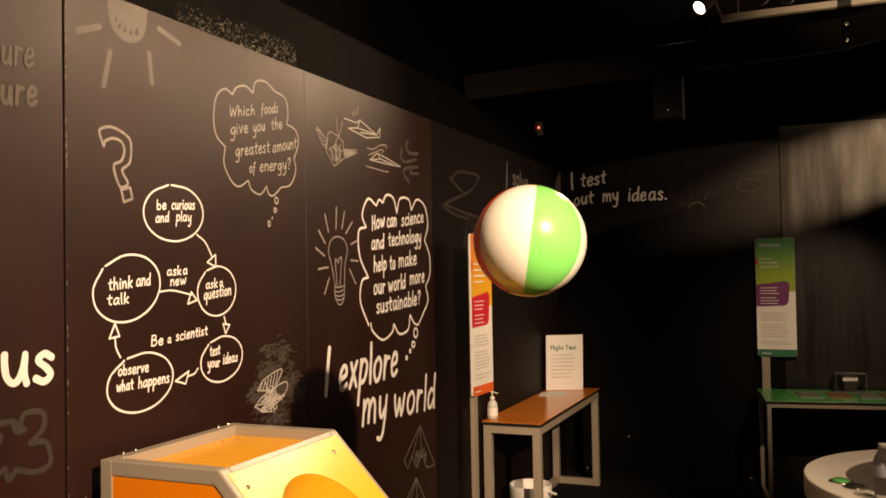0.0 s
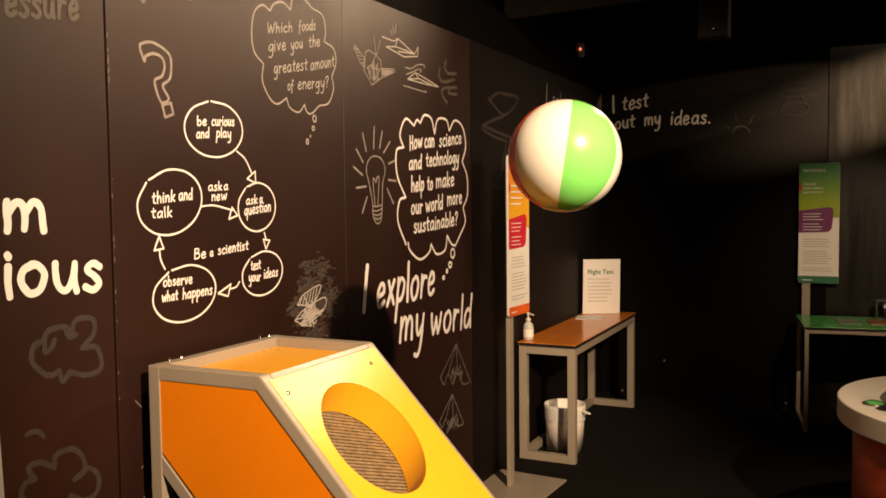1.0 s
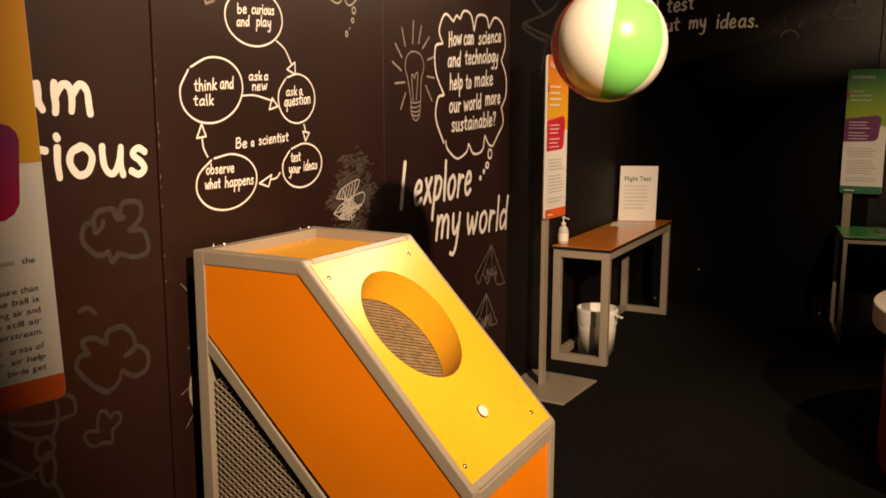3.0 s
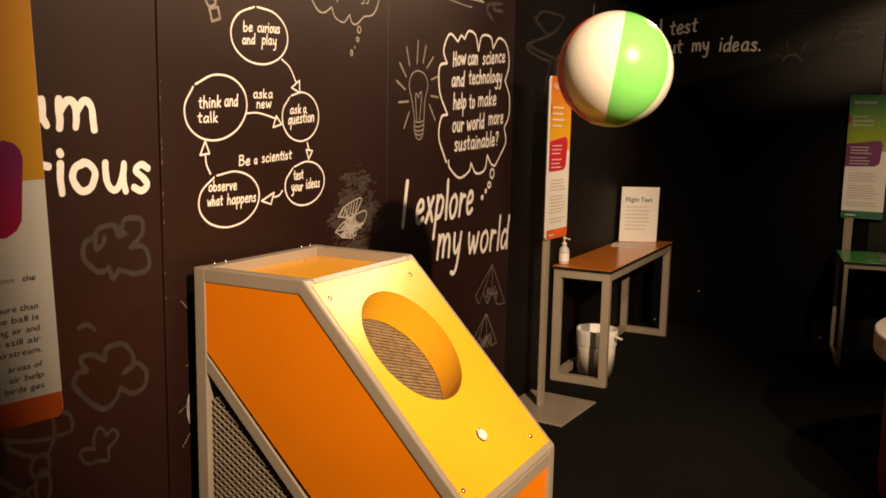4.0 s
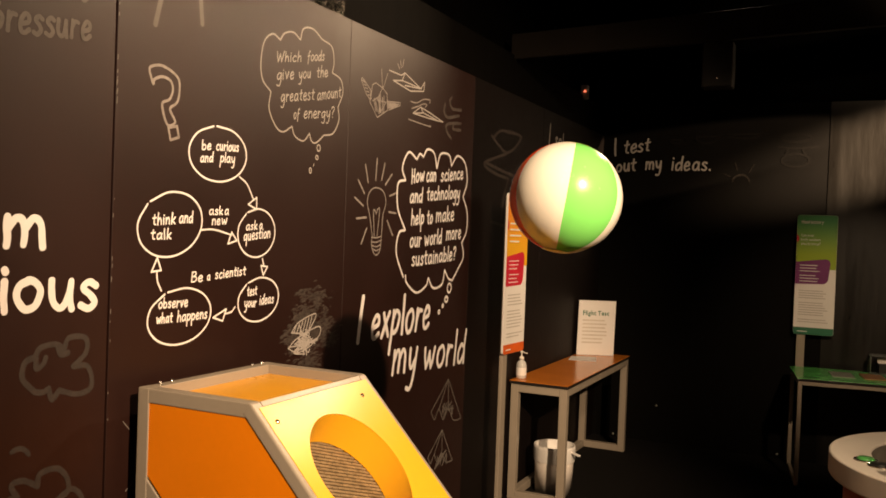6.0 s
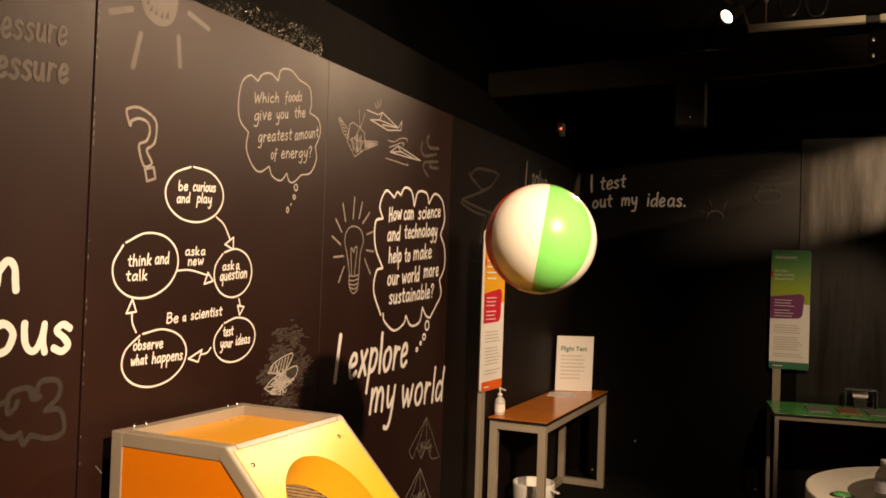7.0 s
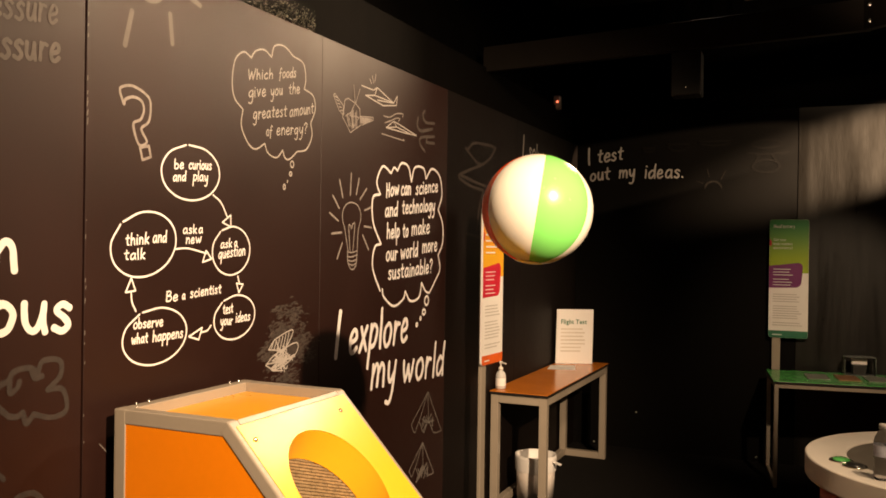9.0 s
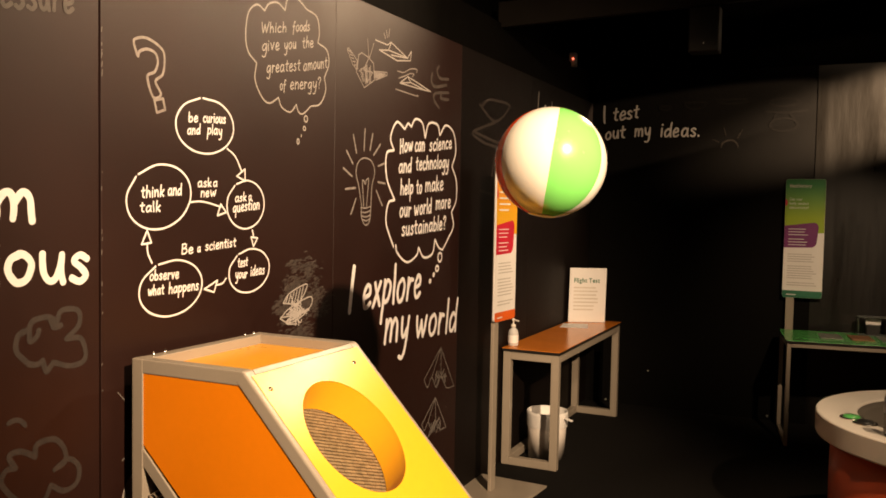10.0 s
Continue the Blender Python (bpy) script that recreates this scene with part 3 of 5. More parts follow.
btn = part("button_ring", lathe([(0.0185, -0.006), (0.0195, 0.002), (0.0215, 0.001), (0.022, -0.006)], on_slant(2.143, 0.631, 0.005), 24, N), "steel", slant, "chrome ring of the push button", True)
part("button", lathe([(0.0001, 0.009), (0.014, 0.008), (0.0182, 0.004), (0.0184, -0.006)], on_slant(2.143, 0.631, 0.005), 24, N), "white", slant, "white push button", True)
for y in (1.94, 1.99, 2.38, 2.43):
    part("bolt", lathe([(0.0001, 0.009), (0.004, 0.008), (0.005, 0.0)], (XB + 0.012, y, ZT), 10), "steel", cab, "", True)
# expanded metal under the diagonal
bms = []
for r in range(72):
    for c in range(24):
        x, z = XB + 0.05 + c * 0.034 + (0.017 if r % 2 else 0), 0.05 + r * 0.0105
        if z < 0.84 - (x - XB - 0.03) * 0.96 and x < XF - 0.06:
            bms.append(bar((x, Y0 + 0.02, z), (x + 0.017, Y0 + 0.02, z + 0.0105), 0.004, 0.0060, (0, 1, 0), 0))
            bms.append(bar((x + 0.017, Y0 + 0.02, z - 0.0105), (x, Y0 + 0.02, z), 0.004, 0.0060, (0, 1, 0), 0))
part("mesh_guard", joined(*bms), "expanded", cab, "expanded metal guard")

# ---- beach ball held up by the air ----
BC, BR = Vector((-0.645, 2.20, 1.790)), 0.151
ball = thing("beach_ball", BC, "glossy green, white and orange-red beach ball hovering above the blower", "beach ball")
turn = Euler((radians(-8), radians(6), radians(0))).to_matrix()
SEG = 9
for k, colour in enumerate(("ball_green", "ball_white", "ball_red", "ball_white", "ball_yellow", "ball_white")):
    bm = bmesh.new()
    grid = []
    for i in range(SEG + 1):
        lon = radians(-64 + 60 * -k + 60 * i / SEG - 30 + 22)
        col = []
        for j in range(25):
            lat = radians(-76 + 152 * j / 24)
            sag = 1 - 0.010 * math.cos(math.pi * (i / SEG - 0.5) * 2) * 0 - 0.006 * (1 if i in (0, SEG) else 0)
            col.append(bm.verts.new(BC + turn @ Vector((math.cos(lat) * math.cos(lon), math.cos(lat) * math.sin(lon), 0.99 * math.sin(lat))) * BR * sag))
        grid.append(col)
    for a, b in zip(grid, grid[1:]):
        for j in range(24):
            bm.faces.new((a[j], b[j], b[j + 1], a[j + 1]))
    part("panel", bm, colour, ball, "", True)
for s in (1, -1):
    prof = [(0.0001, s * BR * 0.990)] + [(BR * math.sin(radians(a)) * 1.004, s * BR * math.cos(radians(a)) * 0.997) for a in (3, 6, 9, 12, 15)]
    bm = lathe(prof, (0, 0, 0), 32)
    bmesh.ops.transform(bm, matrix=Matrix.Translation(BC) @ turn.to_4x4(), verts=bm.verts)
    part("end_cap", bm, "ball_yellow", ball, "yellow round end cap", True)


# ---- sign stands ----
def sign_stand(at, turn, label, face_mat, blob_mat, foot_mat, heading, question, group="sign stands", body_lines=None, base=True, size=(0.285, 0.92), post_at=-0.085, lean=0.0):
    """A printed panel on a grey post. Local x runs along the panel, its face looks along local -y; at is the panel's middle on the floor."""
    w, hgt = size
    z0 = 1.003
    root = thing("sign_stand", at, label, "sign", group)
    turned = Matrix.Rotation(radians(turn), 4, "Z")

    def put(name, bm, mat, parent, text="", smooth=False):
        tilt = Matrix.Translation((0, 0, z0)) @ Matrix.Rotation(radians(0 if name == "base_plate" else -lean), 4, "Y") @ Matrix.Translation((0, 0, -z0))
        bmesh.ops.transform(bm, matrix=Matrix.Translation(at) @ turned @ tilt, verts=bm.verts)
        return part(name, bm, mat, parent, text, smooth)

    def plate(x0, x1, za, zb, y, r=0.0, corners="abcd"):
        """A flat printed shape with rounded corners."""
        pts = []
        for tag, cx, cz, a0 in (("a", x1 - r, zb - r, 0), ("b", x0 + r, zb - r, 90), ("c", x0 + r, za + r, 180), ("d", x1 - r, za + r, 270)):
            if r and tag in corners:
                pts += [(cx + r * math.cos(radians(a0 + 15 * i)), y, cz + r * math.sin(radians(a0 + 15 * i))) for i in range(7)]
            else:
                pts.append({"a": (x1, y, zb), "b": (x0, y, zb), "c": (x0, y, za), "d": (x1, y, za)}[tag])
        return pts

    def flat(pts):
        bm = bmesh.new()
        bm.faces.new([bm.verts.new(p) for p in pts])
        return bm

    board = put("board", prism(plate(-w / 2, w / 2, z0, z0 + hgt, 0.0, 0.018), (0, 0.012, 0)), "paper", root, "white printed panel with rounded corners")
    put("printed_top", flat(plate(-w / 2 + 0.001, w / 2 - 0.001, z0 + 0.505, z0 + hgt - 0.001, -0.0015, 0.017, "ab")), face_mat, board)
    put("printed_foot", flat(plate(-w / 2 + 0.001, w / 2 - 0.001, z0 + 0.001, z0 + 0.055, -0.0015, 0.017, "cd")), foot_mat, board)
    bl = [(-w / 2 + 0.001, -0.003, z0 + 0.388), (-w / 2 + 0.001, -0.003, z0 + 0.558)]
    bl += [(w / 2 - 0.075 + 0.035 * math.cos(a), -0.003, z0 + 0.550 + 0.035 * math.sin(a)) for a in (1.5, 1.0, 0.5, 0.0)]
    bl += [(w / 2 - 0.095 + 0.045 * math.cos(a), -0.003, z0 + 0.437 + 0.045 * math.sin(a)) for a in (-0.3, -0.8, -1.3)]
    put("printed_blob", flat(bl[::-1]), blob_mat, board)
    tab = [(-w / 2 + 0.001, -0.003, z0 + 0.72)] + [(-w / 2 + 0.018 * math.cos(radians(a)), -0.003, z0 + 0.735 + 0.03 * math.sin(radians(a))) for a in (-60, -30, 0, 30, 60)] + [(-w / 2 + 0.001, -0.003, z0 + 0.765)]
    put("printed_tab", flat(tab), "crimson", board)
    X, U = (1, 0, 0), (0, 0, 1)
    if heading:
        put("heading", lettering(heading, (-w / 2 + 0.03, -0.004, z0 + hgt - 0.065), X, U, 0.155 if len(heading) > 8 else 0.09, 0.026, 0.02), "paper", board)
    for i, q in enumerate(question):
        if q:
            put("lettering", lettering(q, (-w / 2 + 0.03, -0.004, z0 + 0.755 - i * 0.032), X, U, 0.0115 * len(q), 0.019, 0.008), "paper", board)
    rng = random.Random(7)
    if not question:
        for i in range(4):
            put("text_bar", flat(plate(-w / 2 + 0.03, -w / 2 + 0.03 + rng.uniform(0.13, 0.17), z0 + 0.743 - i * 0.034, z0 + 0.752 - i * 0.034, -0.003)), "paper", board)
    for i in range(6):
        dz = i * 0.022 + (0.012 if i > 2 else 0)
        put("text_bar", flat(plate(-w / 2 + 0.03, -w / 2 + 0.03 + rng.uniform(0.11, 0.16), z0 + 0.531 - dz, z0 + 0.5358 - dz, -0.0045)), "paper", board)
    if body_lines:
        for i, (line, z) in enumerate(body_lines):
            wide = 0.0086 * len(line)
            put("lettering", lettering(line, (w / 2 - 0.035 - wide, -0.004, z), X, U, wide, 0.0125, 0.0), "soft_ink", board)
            put("text_bar", flat(plate(-w / 2 + 0.03, w / 2 - 0.05 - wide, z + 0.001, z + 0.008, -0.003)), "grey_ink", board)
    else:
        for i in range(14):
            if i not in (4, 11):
                z = z0 + 0.335 - i * 0.0185
                put("text_bar", flat(plate(-w / 2 + 0.03, -w / 2 + 0.03 + rng.uniform(0.17, 0.215), z, z + 0.006, -0.003)), "grey_ink", board)
    put("text_bar", flat(plate(-w / 2 + 0.03, -w / 2 + 0.10, z0 + 0.02, z0 + 0.027, -0.003)), "paper", board)
    put("post", block(post_at - 0.03, post_at + 0.03, 0.0125, 0.034, 0.012 if base else 0.66, z0 + hgt - 0.02, 0.003), "frame", root, "grey metal post")
    if base:
        put("base_plate", block(-0.335, 0.165, -0.225, 0.205, 0.0, 0.012, 0.003), "frame", root, "grey steel base plate")
    else:
        put("wall_bracket", block(post_at - 0.02, post_at + 0.02, 0.034, 0.0755, 0.67, 0.72, 0.002), "frame", root, "grey bracket to the wall")
    return root


sign_stand((-1.682, 4.635, 0), 86, "orange and white sign on a grey post beside the table", "g_orange", "crimson", "red_foot", "Flight", ())
sign_stand((-0.168, 7.125, 0), 0, "green and white sign on a grey post fixed behind the table", "g_green", "purple", "teal", "Hand battery", ("Can your", "body conduct", "electricity?"), base=False)
sign_stand((-1.535, 1.005, 0), 74, "yellow and white sign on a grey post beside the blower", "g_yellow", "g_blob", "red_foot", "", (), lean=1.9,
           body_lines=[("the", 1.305), ("pressure than", 1.245), ("the ball is", 1.222), ("moving air and", 1.199), ("the still air", 1.176), ("airstream.", 1.153), ("areas of", 1.122), ("air help", 1.099), ("birds get", 1.076)])


# ---- tables ----
def table(name, x0, x1, y0, y1, z, top_mat, label, ends="y", t=0.05):
    root = thing(name, ((x0 + x1) / 2, (y0 + y1) / 2, 0), label, "table", "display tables")
    part("tabletop", block(x0, x1, y0, y1, z - 0.004, z, 0.001, 1), top_mat, root, "")
    part("top_edge", block(x0 + 0.001, x1 - 0.001, y0 + 0.001, y1 - 0.001, z - 0.022, z - 0.0045, 0.002), "table_edge", root, "black table edge")
    g = 0.008
    zt = z - 0.023
    legs = [(a, b) for a in (x0 + g + t / 2, x1 - g - t / 2) for b in (y0 + g + t / 2, y1 - g - t / 2)]
    for a, b in legs:
        part("leg", bar((a, b, 0), (a, b, zt), t, t, (0, 1, 0)), "frame", root)
    for a in sorted({p[0] for p in legs}):
        part("rail", bar((a, legs[0][1] + t / 2, zt - t / 2), (a, legs[1][1] - t / 2, zt - t / 2), t * 0.95, t), "frame", root)
    for b in sorted({p[1] for p in legs}):
        part("rail", bar((legs[0][0] + t / 2, b, zt - t / 2), (legs[2][0] - t / 2, b, zt - t / 2), t * 0.95, t), "frame", root)
        if ends == "y":
            part("rail", bar((legs[0][0] + t / 2, b, t / 2), (legs[2][0] - t / 2, b, t / 2), t * 0.95, t), "frame", root)
    if ends == "y":
        part("rail", bar((legs[0][0], legs[0][1] + t / 2, t / 2), (legs[0][0], legs[1][1] - t / 2, t / 2), t * 0.95, t), "frame", root)
    else:
        for a in sorted({p[0] for p in legs}):
            part("rail", bar((a, legs[0][1] + t / 2, t / 2), (a, legs[1][1] - t / 2, t / 2), t * 0.95, t), "frame", root)
    return root


table("orange_table", -1.870, -1.482, 5.095, 6.755, 0.760, "table_orange", "orange-topped table with a grey metal frame against the chalkboard wall")
GREEN_TURN = radians(8)


def on_green(u, v):
    """A place on the green table, u along its front edge and v away from it."""
    c, k = math.cos(GREEN_TURN), math.sin(GREEN_TURN)
    return -0.235 + u * c - v * k, 6.448 + u * k + v * c


gx, gy = on_green(0.49, 0.30)
green_table = table("green_table", gx - 0.49, gx + 0.49, gy - 0.30, gy + 0.30, 0.760, "green", "green-topped table with a slim grey metal frame", ends="x", t=0.028)
green_table.rotation_euler[2] = GREEN_TURN

# sheet of card standing on the orange table
card = thing("notice_card", (-1.717, 6.6, 0.76), "white printed notice card standing on the orange table", "notice")


def card_point(x, z, out=0.0):
    return Vector((-1.852, 6.52, 0.762)) + Vector((0.27, 0.13, 0)).normalized() * x + Vector((0, 0.06, 0.998)).normalized() * z + Vector((0.43, -0.9, 0)) * out


sheet = part("sheet", prism([card_point(0, 0), card_point(0.292, 0), card_point(0.292, 0.43), card_point(0, 0.43)], Vector((-0.43, 0.9, 0)) * 0.004), "paper", card)
ca, cu = (card_point(1, 0) - card_point(0, 0)), Vector((0, 0.06, 0.998))
part("heading", lettering("Flight Test", card_point(0.035, 0.315, 0.002), ca, cu, 0.205, 0.034, 0.03), "teal", sheet)
rng = random.Random(3)
for i in range(7):
    a, b, z = 0.035, 0.035 + rng.uniform(0.16, 0.215), 0.268 - i * 0.029
    bm = bmesh.new()
    bm.faces.new([bm.verts.new(card_point(p, q, 0.002)) for p, q in ((a, z), (b, z), (b, z + 0.011), (a, z + 0.011))])
    part("text_bar", bm, "faint_ink", sheet)
loose = prism([Vector((-1.82, 6.20, 0.7605)), Vector((-1.62, 6.26, 0.7605)), Vector((-1.68, 6.47, 0.7605)), Vector((-1.86, 6.41, 0.7605))], (0, 0, 0.0015))
tagged(part("paper_sheet", loose, "paper"), "loose white paper sheet lying on the orange table", "paper")

# pump bottle
pb = thing("pump_bottle", (-1.832, 5.20, 0.76), "clear pump bottle with a white pump on the orange table", "bottle")
bx, by, bz = -1.832, 5.20, 0.760
part("bottle", lathe([(0.0001, 0.001), (0.030, 0.001), (0.034, 0.006), (0.034, 0.085), (0.028, 0.105), (0.014, 0.118), (0.014, 0.124), (0.0001, 0.124)], (bx, by, bz), 24), "cloudy", pb, "", True)
part("label_band", lathe([(0.0346, 0.022), (0.0346, 0.072)], (bx, by, bz), 24), "paper", pb, "white paper label", True)
pump = part("pump", lathe([(0.0001, 0.18), (0.010, 0.178), (0.010, 0.165), (0.005, 0.160), (0.005, 0.142), (0.016, 0.140), (0.016, 0.122), (0.0001, 0.122)], (bx, by, bz), 20), "top_white", pb, "white pump head", True)
part("nozzle", bar((bx, by, bz + 0.172), (bx + 0.045, by - 0.02, bz + 0.166), 0.010, 0.009), "top_white", pump)

# waste bin with a liner
wb = thing("waste_bin", (-1.650, 5.40, 0), "white plastic waste bin with a pale liner under the orange table", "bin")
part("bucket", lathe([(0.0001, 0.004), (0.110, 0.004), (0.119, 0.0), (0.133, 0.31), (0.129, 0.31), (0.115, 0.01), (0.0001, 0.01)], (-1.650, 5.40, 0), 40), "plastic", wb, "", True)
bm = bmesh.new()
rings = []
for r, z, amp in ((0.122, 0.20, 0.003), (0.1285, 0.312, 0.0015), (0.1345, 0.315, 0.0015), (0.1375, 0.295, 0.002), (0.136, 0.255, 0.003), (0.134, 0.212, 0.004)):
    rings.append([bm.verts.new((-1.650 + (r + amp * noise.noise((math.cos(a) * 3, math.sin(a) * 3, r * 40))) * math.cos(a), 5.40 + (r + amp * noise.noise((math.sin(a) * 3, math.cos(a) * 3, r * 40))) * math.sin(a), z + 1.2 * amp * noise.noise((math.cos(a) * 4, math.sin(a) * 4, 3)))) for a in [2 * math.pi * i / 64 for i in range(64)]])
for a, b in zip(rings, rings[1:]):
    for i in range(64):
        bm.faces.new((a[i], a[(i + 1) % 64], b[(i + 1) % 64], b[i]))
part("liner", bm, "paper", wb, "pale plastic bag folded over the rim", True)
part("liner_knot", bar((-1.518, 5.36, 0.284), (-1.458, 5.33, 0.276), 0.02, 0.012, (0, 0, 1), 0.004), "paper", wb)

# ---- round table with a white top ----
RC = (0.707, 4.314)
rt = thing("round_table", (RC[0], RC[1], 0), "round exhibit table with a thick white top and orange-red drum", "table")
part("tabletop", lathe([(0.525, 0.752), (0.529, 0.759), (0.535, 0.76), (0.690, 0.76), (0.698, 0.7585), (0.7015, 0.754), (0.7015, 0.668), (0.698, 0.661), (0.69, 0.657), (0.56, 0.652), (0.525, 0.70), (0.525, 0.752)], (*RC, 0), 160), "top_white", rt, "thick white top")
part("bowl", lathe([(0.0001, 0.722), (0.40, 0.724), (0.49, 0.732), (0.529, 0.750), (0.529, 0.715), (0.0001, 0.70)], (*RC, 0), 96), "bowl", rt, "dark grey sunken middle", True)
part("drum", lathe([(0.625, 0.0), (0.625, 0.06), (0.635, 0.065), (0.635, 0.655), (0.4, 0.655)], (*RC, 0), 96), "drum", rt, "orange-red curved side", True)
for (px, py), mat in (((0.156, 4.136), "green"), ((0.208, 4.053), "black")):
    b = part("push_button", lathe([(0.0001, 0.775), (0.030, 0.774), (0.036, 0.768), (0.036, 0.76)], (px, py, 0), 24), mat, rt, "", True)
    part("button_ring", lathe([(0.036, 0.766), (0.048, 0.766), (0.052, 0.7605), (0.036, 0.7605)], (px, py, 0), 24), "steel", b, "chrome ring", True)
wbt = thing("water_bottle", (0.305, 3.874, 0.76), "clear plastic water bottle with a blue label and white cap", "bottle")
part("bottle", lathe([(1.16 * a, 1.14 * b) for a, b in [(0.0001, 0.002), (0.026, 0.0), (0.031, 0.008), (0.031, 0.03), (0.029, 0.036), (0.031, 0.042), (0.029, 0.054), (0.031, 0.060), (0.029, 0.072), (0.031, 0.078), (0.0315, 0.135), (0.028, 0.150), (0.014, 0.176), (0.013, 0.186), (0.0001, 0.186)]], (0.305, 3.874, 0.76), 32), "thin_plastic", wbt, "", True)
part("label_band", lathe([(1.16 * a, 1.14 * b) for a, b in [(0.0322, 0.085), (0.0322, 0.125)]], (0.305, 3.874, 0.76), 32), material("blue_white_label", (0.35, 0.37, 0.45), 0.4, vary=0.5, scale=30), wbt, "blue and white label", True)
part("cap", lathe([(1.16 * a, 1.14 * b) for a, b in [(0.0001, 0.200), (0.0145, 0.199), (0.0155, 0.196), (0.0155, 0.182), (0.0001, 0.182)]], (0.305, 3.874, 0.76), 24), "cap", wbt, "white screw cap", True)

# metal plates and a meter on the green table
for u, mat in ((0.325, "zinc"), (0.53, "copper"), (0.725, "zinc"), (0.898, "copper")):
    bm = block(-0.075, 0.075, -0.13, 0.13, 0.7605, 0.767, 0.002)
    bmesh.ops.transform(bm, matrix=Matrix.Translation((*on_green(u, 0.30), 0)) @ Matrix.Rotation(GREEN_TURN, 4, "Z"), verts=bm.verts)
    tagged(part("hand_plate", bm, mat + "_plate"), ("grey zinc" if mat == "zinc" else "brown copper") + " hand plate lying on the green table", "metal plate", "hand plates")
mt = thing("meter", (0.33, 6.90, 0.76), "small meter in a clear plastic case on the green table", "meter")
for x0, x1, za, zb in ((0.225, 0.445, 0.762, 0.766), (0.232, 0.438, 0.897, 0.901)):
    part("case_plate", block(x0, x1, 6.84, 6.95, za, zb, 0.001, 1), "case", mt, "clear plastic case plate")
for x in (0.228, 0.438):
    part("case_side", block(x - 0.002, x + 0.002, 6.84, 6.95, 0.766, 0.897, 0.001, 1), "case", mt, "clear plastic case side")
part("case_back", block(0.235, 0.435, 6.945, 6.949, 0.767, 0.896), "glass", mt, "clear plastic case back")
part("dial", block(0.285, 0.390, 6.905, 6.925, 0.840, 0.882, 0.002), "paper", mt, "white dial")
part("foot", block(0.29, 0.38, 6.88, 6.94, 0.7665, 0.839, 0.003), "black", mt, "black meter body")
mt.location = (*on_green(0.64, 0.515), 0.76)
mt.rotation_euler[2] = GREEN_TURN

# ---- lettering and chalk drawings on the chalkboard wall; (y, z) along the wall ----
AY, AZ, OUT = (0, 1, 0), (0, 0, 1), (0.002, 0, 0)
WALL_AT = (WX, 0, 0)


def write(words, y0, z0, y1, z1, height, mat="white", stroke=0.0053, slant=0.06, loose=0.035):
    bm = hand_lettering(words, (WX, y0, z0), AY, AZ, (0.0006, 0, 0), y1 - y0, z1 - z0, height, stroke, slant, loose)
    return part("lettering", bm, mat, wall, "hand-lettered words on the chalkboard wall")


def sketch(strokes, width, mat="white", label="hand-drawn lines on the chalkboard wall", name="drawing", lift=0.0006):
    """Soft marker or chalk strokes through a few points each."""
    bms = [marker(smooth(p, 8), width, AY, AZ, (WX + lift + 0.0001 * (i % 24), 0, 0)) for i, p in enumerate(strokes)]
    return part(name, joined(*bms), mat, wall, label)


def draw(lines, width, mat="white", label="hand-drawn lines on the chalkboard wall", name="drawing", lift=0.0006):
    bms = [ribbon(p, width, AY, AZ, (lift + 0.00008 * (i % 24), 0, 0), WALL_AT, closed, taper=not closed) for i, (p, closed) in enumerate(lines)]
    return part(name, joined(*bms), mat, wall, label)


def curve(a, b, sag, n=10):
    """A bowed line from a to b."""
    a, b = Vector(a), Vector(b)
    s = Vector((-(b - a).y, (b - a).x))
    return [tuple(a.lerp(b, i / n) + s * (4 * sag * (i / n) * (1 - i / n))) for i in range(n + 1)]


def edges(corners):
    """The straight sides of a closed outline, one stroke each."""
    return [[a, b] for a, b in zip(corners, corners[1:] + corners[:1])]


def edges_open(lines):
    """The straight pieces of several bent lines, one stroke each."""
    return [[a, b] for line in lines for a, b in zip(line, line[1:])]


W2 = 0.0064
for cy, cz, ry, rz, tilt, gap in ((2.259, 1.921, 0.145, 0.093, 3, 100), (2.045, 1.679, 0.143, 0.101, 12, 128), (2.477, 1.658, 0.107, 0.087, 6, 122), (2.501, 1.417, 0.118, 0.079, 6, 125), (2.099, 1.385, 0.144, 0.09, 4, 118)):
    sketch([oval(cy, cz, ry, rz, gap, gap + 354, 40, tilt)[::4]], W2, label="hand-drawn white circle round words")
sketch([[(2.370, 1.853), (2.414, 1.828), (2.451, 1.777)], *edges([(2.423, 1.759), (2.469, 1.786), (2.470, 1.743)])], W2 * 0.95, label="hand-drawn white arrow", name="arrow")
sketch([[(2.184, 1.664), (2.247, 1.666), (2.338, 1.649)], *edges([(2.320, 1.619), (2.337, 1.659), (2.366, 1.630)])], W2 * 0.95, label="hand-drawn white arrow", name="arrow")
sketch([[(2.514, 1.565), (2.523, 1.539)], *edges([(2.507, 1.540), (2.545, 1.535), (2.521, 1.505)])], W2 * 0.95, label="hand-drawn white arrow", name="arrow")
sketch([[(2.368, 1.398), (2.349, 1.382), (2.317, 1.378)], *edges([(2.321, 1.394), (2.255, 1.369), (2.304, 1.354)])], W2 * 0.95, label="hand-drawn white arrow", name="arrow")
sketch([[(2.010, 1.471), (1.993, 1.501), (1.989, 1.532)], *edges([(1.966, 1.531), (2.007, 1.535), (1.989, 1.574)])], W2 * 0.95, label="hand-drawn white arrow", name="arrow")
write("be", 2.172, 1.928, 2.220, 1.932, 0.0185)
write("curious", 2.242, 1.933, 2.360, 1.940, 0.0195)
write("and", 2.166, 1.886, 2.230, 1.893, 0.0185)
